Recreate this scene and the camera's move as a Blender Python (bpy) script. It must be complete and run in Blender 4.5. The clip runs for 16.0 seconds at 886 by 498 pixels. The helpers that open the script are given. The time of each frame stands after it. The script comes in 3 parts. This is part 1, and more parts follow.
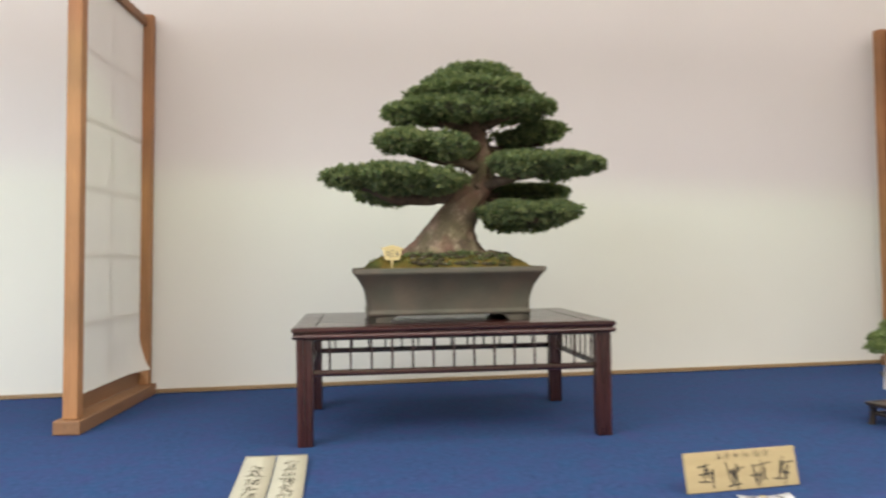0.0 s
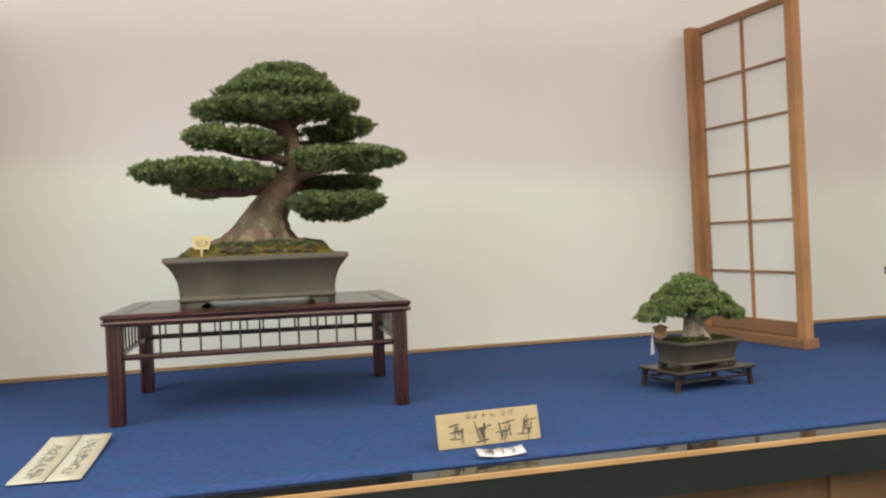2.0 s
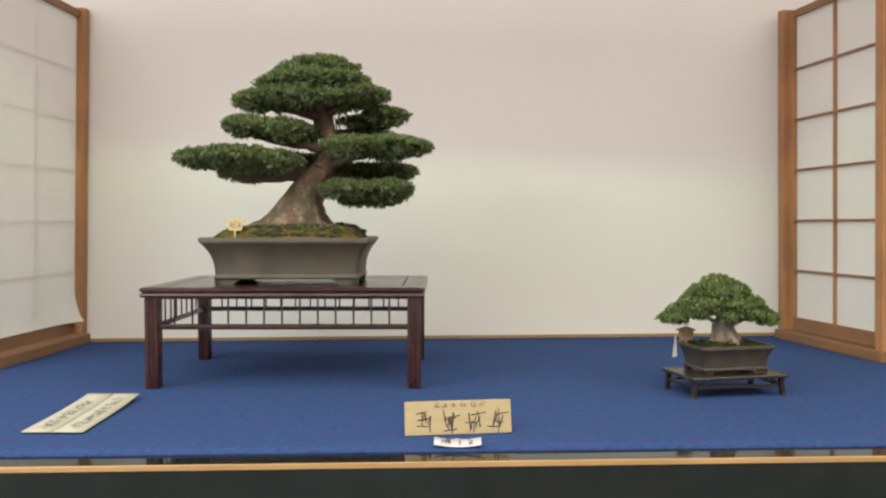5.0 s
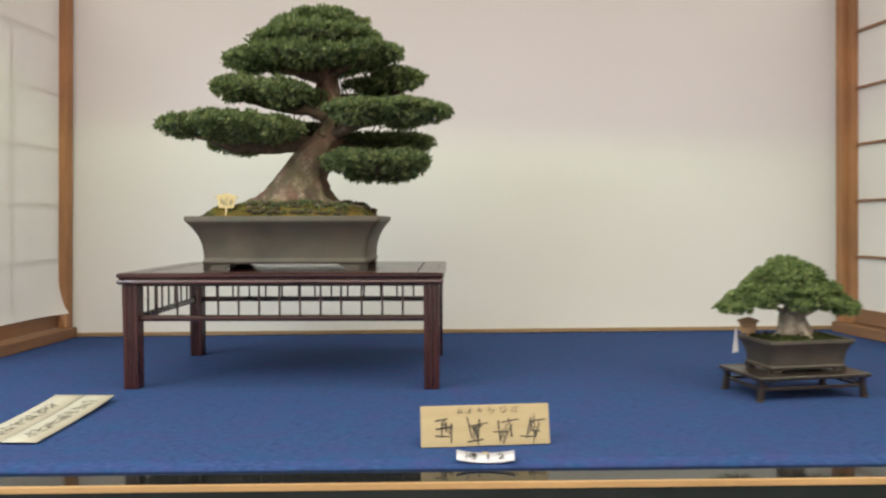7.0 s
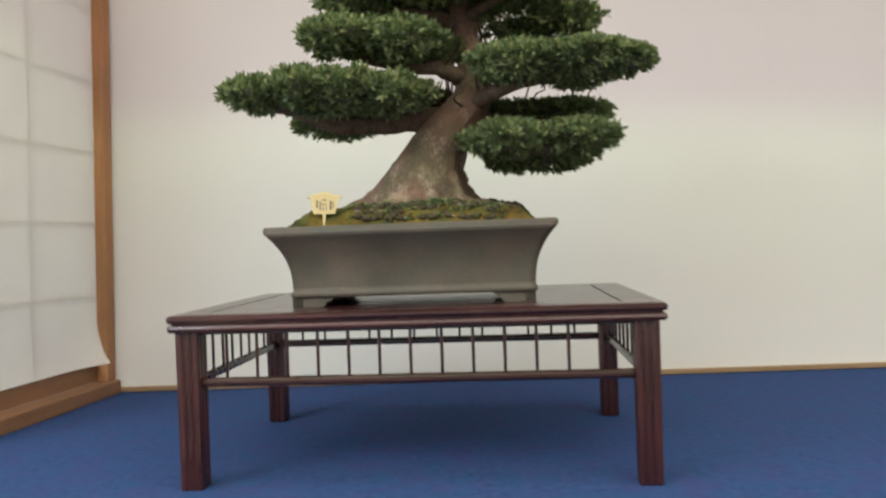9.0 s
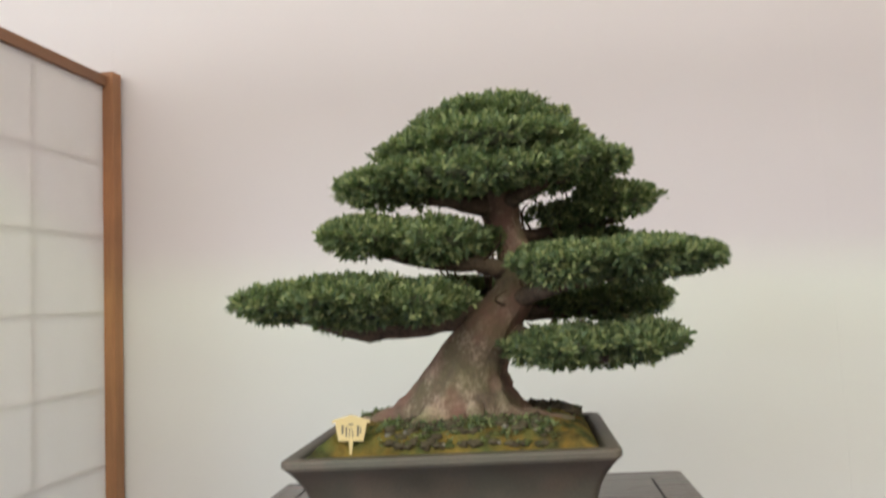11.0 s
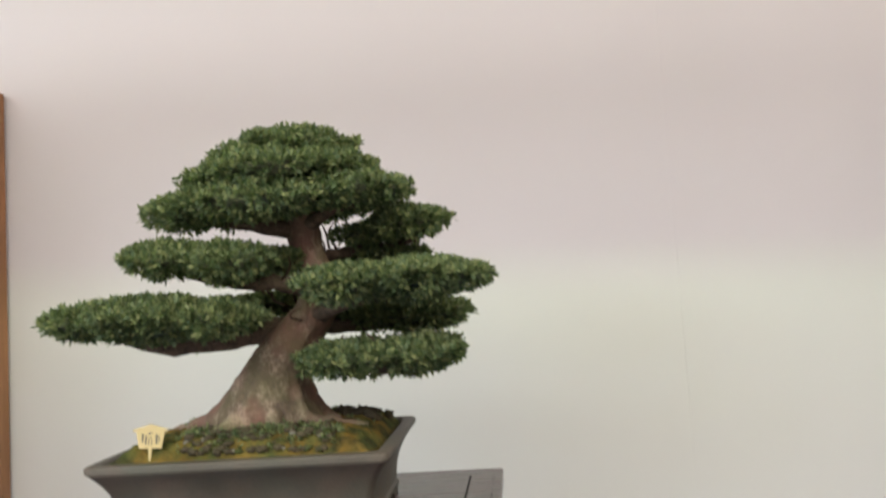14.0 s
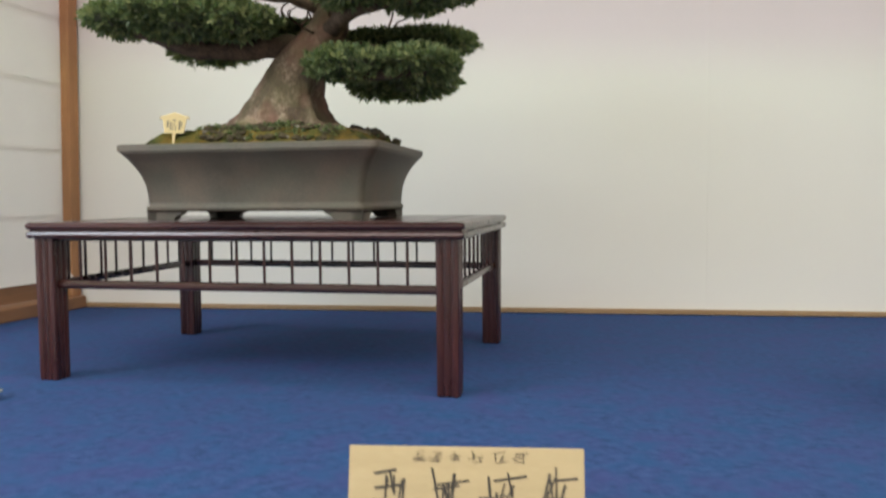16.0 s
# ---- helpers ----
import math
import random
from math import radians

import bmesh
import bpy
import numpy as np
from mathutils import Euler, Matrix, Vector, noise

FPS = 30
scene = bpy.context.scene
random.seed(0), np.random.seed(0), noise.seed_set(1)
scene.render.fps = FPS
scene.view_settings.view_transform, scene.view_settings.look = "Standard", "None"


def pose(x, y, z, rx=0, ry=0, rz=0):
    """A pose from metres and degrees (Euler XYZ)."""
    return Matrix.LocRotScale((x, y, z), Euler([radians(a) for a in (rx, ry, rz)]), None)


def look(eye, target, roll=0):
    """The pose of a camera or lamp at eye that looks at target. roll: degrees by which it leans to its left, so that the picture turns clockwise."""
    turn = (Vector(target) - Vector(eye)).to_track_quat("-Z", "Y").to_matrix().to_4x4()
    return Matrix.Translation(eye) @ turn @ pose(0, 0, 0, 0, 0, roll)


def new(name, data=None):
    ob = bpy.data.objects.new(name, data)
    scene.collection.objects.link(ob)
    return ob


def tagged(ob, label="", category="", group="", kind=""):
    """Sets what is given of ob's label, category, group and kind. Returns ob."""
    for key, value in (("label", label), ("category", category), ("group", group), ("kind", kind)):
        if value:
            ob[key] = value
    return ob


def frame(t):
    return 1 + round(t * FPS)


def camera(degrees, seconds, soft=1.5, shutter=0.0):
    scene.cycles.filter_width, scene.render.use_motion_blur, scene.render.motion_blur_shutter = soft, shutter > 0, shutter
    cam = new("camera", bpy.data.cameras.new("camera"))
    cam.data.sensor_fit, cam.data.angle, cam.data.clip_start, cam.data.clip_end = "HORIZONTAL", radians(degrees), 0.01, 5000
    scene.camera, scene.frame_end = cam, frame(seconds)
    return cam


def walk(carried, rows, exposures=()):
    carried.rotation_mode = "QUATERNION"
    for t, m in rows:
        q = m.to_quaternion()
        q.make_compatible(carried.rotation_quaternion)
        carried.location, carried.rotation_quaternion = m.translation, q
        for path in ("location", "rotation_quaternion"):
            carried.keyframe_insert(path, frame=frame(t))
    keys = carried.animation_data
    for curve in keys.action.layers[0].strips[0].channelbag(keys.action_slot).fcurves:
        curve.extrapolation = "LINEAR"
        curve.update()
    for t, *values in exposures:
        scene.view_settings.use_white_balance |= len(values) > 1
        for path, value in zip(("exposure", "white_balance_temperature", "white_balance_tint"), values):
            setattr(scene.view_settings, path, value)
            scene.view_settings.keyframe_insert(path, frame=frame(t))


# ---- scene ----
cam = camera(58.0, 16.0, soft=2.3, shutter=0.6)
PATH = [
    (0, (0.11, -0.023, 1.38), (0.31, 1.967, 1.406), -0.9),
    (0.5, (0.149, -0.125, 1.371), (0.471, 1.849, 1.394), -1.3),
    (1, (0.227, -0.205, 1.372), (0.61, 1.758, 1.369), -1.8),
    (1.5, (0.323, -0.242, 1.374), (0.723, 1.718, 1.357), -2.1),
    (2, (0.418, -0.258, 1.378), (0.813, 1.702, 1.359), -2.1),
    (2.5, (0.489, -0.27, 1.378), (0.839, 1.7, 1.366), -1.8),
    (3, (0.563, -0.306, 1.385), (0.814, 1.678, 1.379), -1.5),
    (3.5, (0.673, -0.341, 1.401), (0.8, 1.654, 1.37), -1.3),
    (4, (0.787, -0.355, 1.395), (0.815, 1.644, 1.347), -0.9),
    (4.2, (0.804, -0.352, 1.405), (0.821, 1.647, 1.343), -0.6),
    (6.5, (0.884, -0.184, 1.356), (0.855, 1.815, 1.302), 0.0),
    (7, (0.832, -0.012, 1.342), (0.785, 1.986, 1.273), -0.2),
    (7.5, (0.77, 0.187, 1.338), (0.683, 2.182, 1.241), -0.9),
    (8, (0.677, 0.421, 1.326), (0.556, 2.414, 1.221), -1.5),
    (8.2, (0.636, 0.498, 1.316), (0.501, 2.491, 1.219), -1.6),
    (10.3, (0.483, 0.861, 1.453), (0.27, 2.848, 1.532), -2.8),
    (10.5, (0.49, 0.871, 1.513), (0.263, 2.857, 1.583), -2.9),
    (11, (0.496, 0.888, 1.593), (0.276, 2.871, 1.726), -3.3),
    (11.5, (0.511, 0.894, 1.664), (0.321, 2.876, 1.853), -3.6),
    (12, (0.548, 0.902, 1.688), (0.38, 2.88, 1.931), -4.0),
    (12.5, (0.617, 0.917, 1.693), (0.434, 2.895, 1.922), -4.3),
    (13, (0.688, 0.905, 1.7), (0.485, 2.886, 1.889), -4.5),
    (13.5, (0.782, 0.872, 1.686), (0.592, 2.858, 1.825), -4.4),
    (14, (0.853, 0.806, 1.616), (0.664, 2.794, 1.725), -3.9),
    (14.5, (0.899, 0.751, 1.542), (0.671, 2.738, 1.598), -2.7),
    (15, (0.94, 0.733, 1.435), (0.66, 2.714, 1.424), -1.7),
    (15.5, (0.963, 0.723, 1.306), (0.622, 2.693, 1.248), -1.0),
    (16, (1.031, 0.719, 1.25), (0.619, 2.672, 1.123), -0.4),
]
# the clip's white balance drifts slightly warm, then cool
walk(cam, [(t, look(eye, target, roll)) for t, eye, target, roll in PATH],
     ((0, 0, 6680, 10), (4.2, 0, 6790, 10), (8.2, 0, 6640, 9), (10.5, 0, 6500, 10.5), (14.5, 0, 6450, 11.5), (16, 0, 6440, 10)))

# ---- world, lamps ----
world = bpy.data.worlds.new("world")
scene.world = world
world.use_nodes = True
world.node_tree.nodes["Background"].inputs[0].default_value = (0.9, 0.92, 1.0, 1)
world.node_tree.nodes["Background"].inputs[1].default_value = 0.05

WALL_Y, WALL_SLOPE = 3.088, 0.068        # rear wall: y = WALL_Y + WALL_SLOPE * x
EDGE_Y, EDGE_SLOPE = 1.381, 0.047       # front edge of the carpet
STAGE = 0.9                             # height of the carpeted stage
ROOM_X0, ROOM_X1, ROOM_Y0, CEIL = -4.2, 6.6, -5.0, 3.5
scene.view_settings.exposure = 0.0


def area(name, m, sx, sy, watts, colour):
    d = bpy.data.lights.new(name, "AREA")
    d.shape, d.size, d.size_y, d.energy, d.color = "RECTANGLE", sx, sy, watts, colour
    ob = new(name, d)
    ob.matrix_world = m
    return ob


# unseen hall ceiling light, pinkish, and the row of greenish tubes behind the valance
area("unseen_ceiling_light", pose(1.0, -1.1, CEIL - 0.06), 9.0, 2.8, 358, (1.0, 0.86, 0.815))
# second panel added over the stage to lift the rear carpet
area("unseen_ceiling_light", pose(1.0, 1.65, CEIL - 0.06), 9.0, 0.8, 58, (1.0, 0.86, 0.815))
for x in (-2.9, -1.4, 0.1, 1.6, 3.1, 4.6):
    area("tube_lamp", look((x, 0.92, 2.75), (x, 2.6, 1.3)), 1.2, 0.02, 5.2, (0.58, 1.0, 0.46))
# added cool light without a known source, tints the left side bluish
area("unseen_ceiling_light", pose(-2.9, -1.5, CEIL - 0.08), 2.0, 2.0, 188, (0.66, 0.84, 1.0))


# ---- materials ----
def material(name, c1, c2, rough=0.6, scale=20.0, bump=0.1, fine=200.0, metal=0.0, spec=0.5, stretch=(1, 1, 1),
             coat=0.0, c3=None, island=0.0, contrast=(0.3, 0.7), bump_dist=0.002, rough_var=0.08, tint=None):
    """Base colour from noise at two scales, with relief and a varying gloss."""
    m = bpy.data.materials.new(name)
    m.use_nodes = True
    nt = m.node_tree
    b = nt.nodes["Principled BSDF"]
    co = nt.nodes.new("ShaderNodeTexCoord")
    mp = nt.nodes.new("ShaderNodeMapping")
    mp.inputs["Scale"].default_value = stretch
    nt.links.new(co.outputs["Object"], mp.inputs[0])
    n1 = nt.nodes.new("ShaderNodeTexNoise")
    n1.inputs["Scale"].default_value, n1.inputs["Detail"].default_value = scale, 6
    n2 = nt.nodes.new("ShaderNodeTexNoise")
    n2.inputs["Scale"].default_value, n2.inputs["Detail"].default_value = fine, 3
    for n in (n1, n2):
        nt.links.new(mp.outputs[0], n.inputs["Vector"])
    ramp = nt.nodes.new("ShaderNodeValToRGB")
    e = ramp.color_ramp.elements
    e[0].position, e[1].position = contrast
    e[0].color, e[1].color = (*c1, 1), (*c2, 1)
    if c3:
        k = e.new(sum(contrast) / 2)
        k.color = (*c3, 1)
    mix = nt.nodes.new("ShaderNodeMath")
    mix.operation = "MULTIPLY_ADD"
    mix.inputs[1].default_value = 0.35
    sub = nt.nodes.new("ShaderNodeMath")
    sub.operation = "MULTIPLY_ADD"
    sub.inputs[1].default_value, sub.inputs[2].default_value = 0.65, 0.0
    nt.links.new(n1.outputs["Fac"], sub.inputs[0])
    nt.links.new(n2.outputs["Fac"], mix.inputs[0])
    nt.links.new(sub.outputs[0], mix.inputs[2])
    source = mix
    if island:
        geo = nt.nodes.new("ShaderNodeNewGeometry")
        add = nt.nodes.new("ShaderNodeMath")
        add.operation = "MULTIPLY_ADD"
        add.inputs[1].default_value = island
        nt.links.new(geo.outputs["Random Per Island"], add.inputs[0])
        low = nt.nodes.new("ShaderNodeMath")
        low.operation = "ADD"
        low.inputs[1].default_value = -island / 2
        nt.links.new(mix.outputs[0], low.inputs[0])
        nt.links.new(low.outputs[0], add.inputs[2])
        source = add
    nt.links.new(source.outputs[0], ramp.inputs[0])
    colour = ramp.outputs[0]
    for hue, size, share, shift in tint or ():
        # wide patches of another hue: lichen, rust, wear
        n3 = nt.nodes.new("ShaderNodeTexNoise")
        n3.inputs["Scale"].default_value, n3.inputs["Detail"].default_value = size, 4
        move = nt.nodes.new("ShaderNodeMapping")
        move.inputs["Location"].default_value = (shift, shift * 0.7, -shift)
        nt.links.new(co.outputs["Object"], move.inputs[0])
        nt.links.new(move.outputs[0], n3.inputs["Vector"])
        span = nt.nodes.new("ShaderNodeMapRange")
        span.inputs["From Min"].default_value, span.inputs["From Max"].default_value, span.inputs["To Max"].default_value = 0.44, 0.66, share
        nt.links.new(n3.outputs["Fac"], span.inputs["Value"])
        blend = nt.nodes.new("ShaderNodeMix")
        blend.data_type = "RGBA"
        nt.links.new(span.outputs[0], blend.inputs["Factor"])
        nt.links.new(colour, blend.inputs["A"])
        blend.inputs["B"].default_value = (*hue, 1)
        colour = blend.outputs["Result"]
    nt.links.new(colour, b.inputs["Base Color"])
    r = nt.nodes.new("ShaderNodeMapRange")
    r.inputs["To Min"].default_value, r.inputs["To Max"].default_value = max(0.02, rough - rough_var), min(1, rough + rough_var)
    nt.links.new(n1.outputs["Fac"], r.inputs["Value"])
    nt.links.new(r.outputs[0], b.inputs["Roughness"])
    b.inputs["Metallic"].default_value = metal
    b.inputs["Specular IOR Level"].default_value = spec
    b.inputs["Coat Weight"].default_value = coat
    b.inputs["Coat Roughness"].default_value = 0.12
    if bump:
        bp = nt.nodes.new("ShaderNodeBump")
        bp.inputs["Strength"].default_value, bp.inputs["Distance"].default_value = bump, bump_dist
        nt.links.new(mix.outputs[0], bp.inputs["Height"])
        nt.links.new(bp.outputs[0], b.inputs["Normal"])
    return m


def translucent(m, share, colour):
    """Lets a share of the light through a thin sheet or leaf."""
    nt = m.node_tree
    b, out = nt.nodes["Principled BSDF"], nt.nodes["Material Output"]
    t = nt.nodes.new("ShaderNodeBsdfTranslucent")
    t.inputs["Color"].default_value = (*colour, 1)
    mx = nt.nodes.new("ShaderNodeMixShader")
    mx.inputs[0].default_value = share
    nt.links.new(b.outputs[0], mx.inputs[1])
    nt.links.new(t.outputs[0], mx.inputs[2])
    nt.links.new(mx.outputs[0], out.inputs["Surface"])
    return m


WALLPAPER = material("wallpaper", (0.70, 0.685, 0.65), (0.745, 0.73, 0.70), 0.85, 1.3, 0.25, 420, bump_dist=0.0006, spec=0.25)
PLASTER = material("plaster", (0.68, 0.66, 0.63), (0.74, 0.72, 0.69), 0.9, 2.0, 0.2, 150, spec=0.2)
CARPET = material("blue_felt_carpet", (0.016, 0.041, 0.105), (0.049, 0.087, 0.213), 0.98, 60.0, 0.4, 320, spec=0.08, bump_dist=0.002, contrast=(0.28, 0.72), c3=(0.031, 0.059, 0.163), tint=[((0.046, 0.053, 0.165), 14.0, 0.55, 1.0), ((0.019, 0.073, 0.180), 20.0, 0.55, 3.0)])
LACQUER = material("black_lacquer", (0.006, 0.007, 0.007), (0.012, 0.013, 0.012), 0.06, 6.0, 0.02, 80, spec=0.95, rough_var=0.03)
FASCIA = material("dark_green_laminate", (0.007, 0.012, 0.011), (0.015, 0.022, 0.021), 0.5, 9.0, 0.12, 260, spec=0.25)
EDGEWOOD = material("pale_wood_edging", (0.34, 0.205, 0.085), (0.50, 0.315, 0.14), 0.45, 6.0, 0.12, 90, stretch=(0.6, 6, 6))
PANELWOOD = material("brown_wood_panel", (0.080, 0.045, 0.016), (0.14, 0.082, 0.032), 0.5, 5.0, 0.15, 80, stretch=(6, 6, 0.5))
SKIRT = material("skirting_wood", (0.25, 0.155, 0.08), (0.35, 0.235, 0.125), 0.5, 8.0, 0.12, 90, stretch=(0.6, 6, 6))
CEDAR = material("cedar_wood", (0.31, 0.140, 0.060), (0.49, 0.242, 0.105), 0.62, 7.0, 0.2, 70, stretch=(7, 7, 0.5), rough_var=0.12, tint=[((0.20, 0.105, 0.05), 3.5, 0.5, 1.0)])
CEDARH = material("cedar_wood_across", (0.19, 0.090, 0.042), (0.33, 0.165, 0.080), 0.62, 7.0, 0.2, 70, stretch=(0.5, 7, 7), rough_var=0.12, tint=[((0.19, 0.105, 0.055), 4.0, 0.5, 2.0)])
PAPER = translucent(material("shoji_paper", (0.76, 0.735, 0.69), (0.80, 0.78, 0.74), 0.9, 8.0, 0.25, 190, spec=0.15, bump_dist=0.0008), 0.17, (0.84, 0.81, 0.77))
ROSEWOOD = material("dark_rosewood", (0.020, 0.006, 0.0056), (0.070, 0.019, 0.016), 0.27, 7.0, 0.05, 120, stretch=(0.5, 6, 6), coat=0.3, c3=(0.030, 0.008, 0.007))
ROSEWOODV = material("dark_rosewood_upright", (0.016, 0.0045, 0.0042), (0.072, 0.019, 0.015), 0.28, 7.0, 0.08, 120, stretch=(6, 6, 0.5), coat=0.22, c3=(0.033, 0.009, 0.0075))
DARKLINE = material("dark_inlay", (0.006, 0.005, 0.004), (0.012, 0.010, 0.009), 0.7, 20.0, 0.1, 200, spec=0.1)
BLACKWOOD = material("black_brown_wood", (0.012, 0.008, 0.006), (0.035, 0.022, 0.016), 0.38, 9.0, 0.1, 140, stretch=(0.6, 6, 6), coat=0.2)
CLAY = material("unglazed_grey_clay", (0.046, 0.040, 0.030), (0.104, 0.082, 0.063), 0.58, 11.0, 0.45, 260, bump_dist=0.0012, c3=(0.070, 0.060, 0.047), contrast=(0.34, 0.66), rough_var=0.14, tint=[((0.100, 0.066, 0.048), 16.0, 0.3, 2.0), ((0.062, 0.066, 0.05), 9.0, 0.5, 5.0)])
CLAYD = material("unglazed_brown_clay", (0.030, 0.024, 0.018), (0.070, 0.056, 0.042), 0.52, 22.0, 0.3, 320, bump_dist=0.0008)
BARK = material("yew_bark", (0.100, 0.076, 0.060), (0.40, 0.315, 0.235), 0.88, 24.0, 1.0, 150, stretch=(1.2, 1.2, 0.8), c3=(0.160, 0.124, 0.085), bump_dist=0.006, spec=0.15, contrast=(0.34, 0.66), tint=[((0.150, 0.148, 0.070), 13.0, 0.6, 1.3), ((0.25, 0.135, 0.105), 13.0, 0.75, 4.1)])
# bark copy for the branches, darkened to carry the shade under the pads
SHADEDBARK = material("shaded_branch_bark", (0.055, 0.041, 0.032), (0.16, 0.115, 0.082), 0.9, 40.0, 0.8, 160, bump_dist=0.004, spec=0.12)
BARKP = material("pale_grey_bark", (0.115, 0.095, 0.065), (0.43, 0.37, 0.28), 0.85, 48.0, 0.8, 220, stretch=(1.5, 1.5, 0.4), bump_dist=0.003, spec=0.15)
TWIG = material("twig_bark", (0.055, 0.036, 0.025), (0.14, 0.095, 0.065), 0.9, 60.0, 0.6, 300, spec=0.1)
LEAF = translucent(material("yew_needles", (0.068, 0.102, 0.056), (0.305, 0.325, 0.140), 0.48, 60.0, 0.0, 140, c3=(0.140, 0.186, 0.090), island=0.75, contrast=(0.16, 0.84), spec=0.32), 0.34, (0.16, 0.24, 0.07))
LEAFY = translucent(material("young_bright_leaves", (0.075, 0.112, 0.044), (0.36, 0.41, 0.16), 0.5, 45.0, 0.0, 160, c3=(0.162, 0.220, 0.088), island=0.8, contrast=(0.14, 0.86), spec=0.4), 0.32, (0.16, 0.27, 0.07))
# filler for the pads, coloured as the shade between the leaves
CORESHADE = material("foliage_core_shade", (0.080, 0.092, 0.064), (0.16, 0.175, 0.105), 0.9, 60.0, 1.0, 200, spec=0.1, bump_dist=0.01)
MOSS = material("moss", (0.026, 0.027, 0.013), (0.235, 0.165, 0.040), 0.95, 17.0, 1.0, 160, c3=(0.066, 0.066, 0.024), spec=0.08, bump_dist=0.006, contrast=(0.42, 0.74), tint=[((0.26, 0.15, 0.03), 22.0, 0.6, 2.2), ((0.075, 0.10, 0.03), 30.0, 0.5, 6.0)])
SOIL = material("dark_soil_clumps", (0.022, 0.018, 0.013), (0.115, 0.095, 0.060), 0.95, 30.0, 1.0, 160, spec=0.1, bump_dist=0.004)
MOSSD = material("dark_moss", (0.020, 0.020, 0.011), (0.085, 0.105, 0.035), 0.95, 45.0, 1.0, 200, spec=0.08, bump_dist=0.003)
STONE = material("grey_pebble", (0.12, 0.11, 0.09), (0.26, 0.24, 0.20), 0.85, 60.0, 0.5, 200, spec=0.2)
CARDWOOD = material("pale_yellow_wood_card", (0.38, 0.300, 0.158), (0.46, 0.372, 0.208), 0.6, 9.0, 0.08, 150, stretch=(0.5, 5, 5))
TAGWOOD = material("cut_wood_tag", (0.50, 0.385, 0.18), (0.60, 0.475, 0.25), 0.6, 30.0, 0.1, 300, stretch=(0.5, 5, 5))
TANWOOD = material("tan_wood_tag", (0.36, 0.22, 0.11), (0.48, 0.31, 0.165), 0.6, 30.0, 0.1, 300, stretch=(0.5, 5, 5))
WHITEPAPER = material("white_paper", (0.50, 0.50, 0.53), (0.58, 0.58, 0.61), 0.8, 20.0, 0.08, 300, spec=0.2)
CREAMPAPER = material("cream_paper", (0.44, 0.42, 0.345), (0.52, 0.495, 0.41), 0.8, 12.0, 0.1, 300, spec=0.2)
INK = material("black_ink", (0.018, 0.016, 0.013), (0.075, 0.066, 0.05), 0.7, 60.0, 0.0, 200)
INKP = material("washed_ink", (0.07, 0.066, 0.056), (0.17, 0.155, 0.125), 0.7, 60.0, 0.0, 200)
HALLFLOOR = material("grey_hall_floor", (0.19, 0.18, 0.165), (0.26, 0.248, 0.23), 0.95, 4.0, 0.5, 300, spec=0.1)


# ---- mesh helpers ----
def finish(name, bm, mat, smooth=False):
    me = bpy.data.meshes.new(name)
    bmesh.ops.recalc_face_normals(bm, faces=bm.faces)
    bm.to_mesh(me)
    bm.free()
    me.materials.append(mat)
    if smooth:
        me.polygons.foreach_set("use_smooth", [True] * len(me.polygons))
    return me


def part(name, bm, mat, parent, label="", smooth=False):
    me = finish(name, bm, mat, smooth) if isinstance(bm, bmesh.types.BMesh) else bm
    ob = new(name, me)
    ob.parent = parent
    return tagged(ob, label) if label else ob


def root(name, m, label, category, group="", kind=""):
    ob = new(name)
    ob.matrix_world = m
    ob.empty_display_size = 0.05
    return tagged(ob, label, category, group, kind)


def box(x0, x1, y0, y1, z0, z1, bevel=0.0, bm=None, segments=2):
    """A box with softened edges."""
    bm = bm or bmesh.new()
    m = Matrix.Translation(((x0 + x1) / 2, (y0 + y1) / 2, (z0 + z1) / 2)) @ Matrix.Diagonal((x1 - x0, y1 - y0, z1 - z0, 1))
    got = bmesh.ops.create_cube(bm, size=1, matrix=m)
    if bevel:
        edges = list({e for v in got["verts"] for e in v.link_edges})
        bmesh.ops.bevel(bm, geom=edges, offset=bevel, segments=segments, profile=0.6, affect="EDGES")
    return bm


def loft(rings, bm=None, caps=True):
    """Joins rings of equal length into a skin."""
    bm = bm or bmesh.new()
    made = [[bm.verts.new(p) for p in ring] for ring in rings]
    n = len(made[0])
    for a, b in zip(made, made[1:]):
        for i in range(n):
            bm.faces.new((a[i], a[(i + 1) % n], b[(i + 1) % n], b[i]))
    if caps:
        bm.faces.new(made[0][::-1])
        bm.faces.new(made[-1])
    return bm


def tube(points, radii, sides=7, bm=None, rough=0.0):
    """A bent, tapering limb through the points."""
    pts = [Vector(p) for p in points]
    fine, rad = [], []
    for i in range(len(pts) - 1):
        p0, p1, p2, p3 = pts[max(i - 1, 0)], pts[i], pts[i + 1], pts[min(i + 2, len(pts) - 1)]
        for k in range(4):
            s = k / 4
            fine.append(0.5 * (2 * p1 + (p2 - p0) * s + (2 * p0 - 5 * p1 + 4 * p2 - p3) * s * s + (3 * p1 - p0 - 3 * p2 + p3) * s ** 3))
            rad.append(radii[i] * (1 - s) + radii[i + 1] * s)
    fine.append(pts[-1])
    rad.append(radii[-1])
    rings = []
    for i, p in enumerate(fine):
        d = (fine[min(i + 1, len(fine) - 1)] - fine[max(i - 1, 0)]).normalized()
        u = d.orthogonal().normalized() if abs(d.y) > 0.95 else d.cross(Vector((0, 1, 0))).normalized()
        v = d.cross(u)
        ring = []
        for k in range(sides):
            a = 2 * math.pi * k / sides
            q = u * math.cos(a) + v * math.sin(a)
            r = rad[i] * (1 + rough * noise.noise((p + q * rad[i]) * 45))
            ring.append(p + q * r)
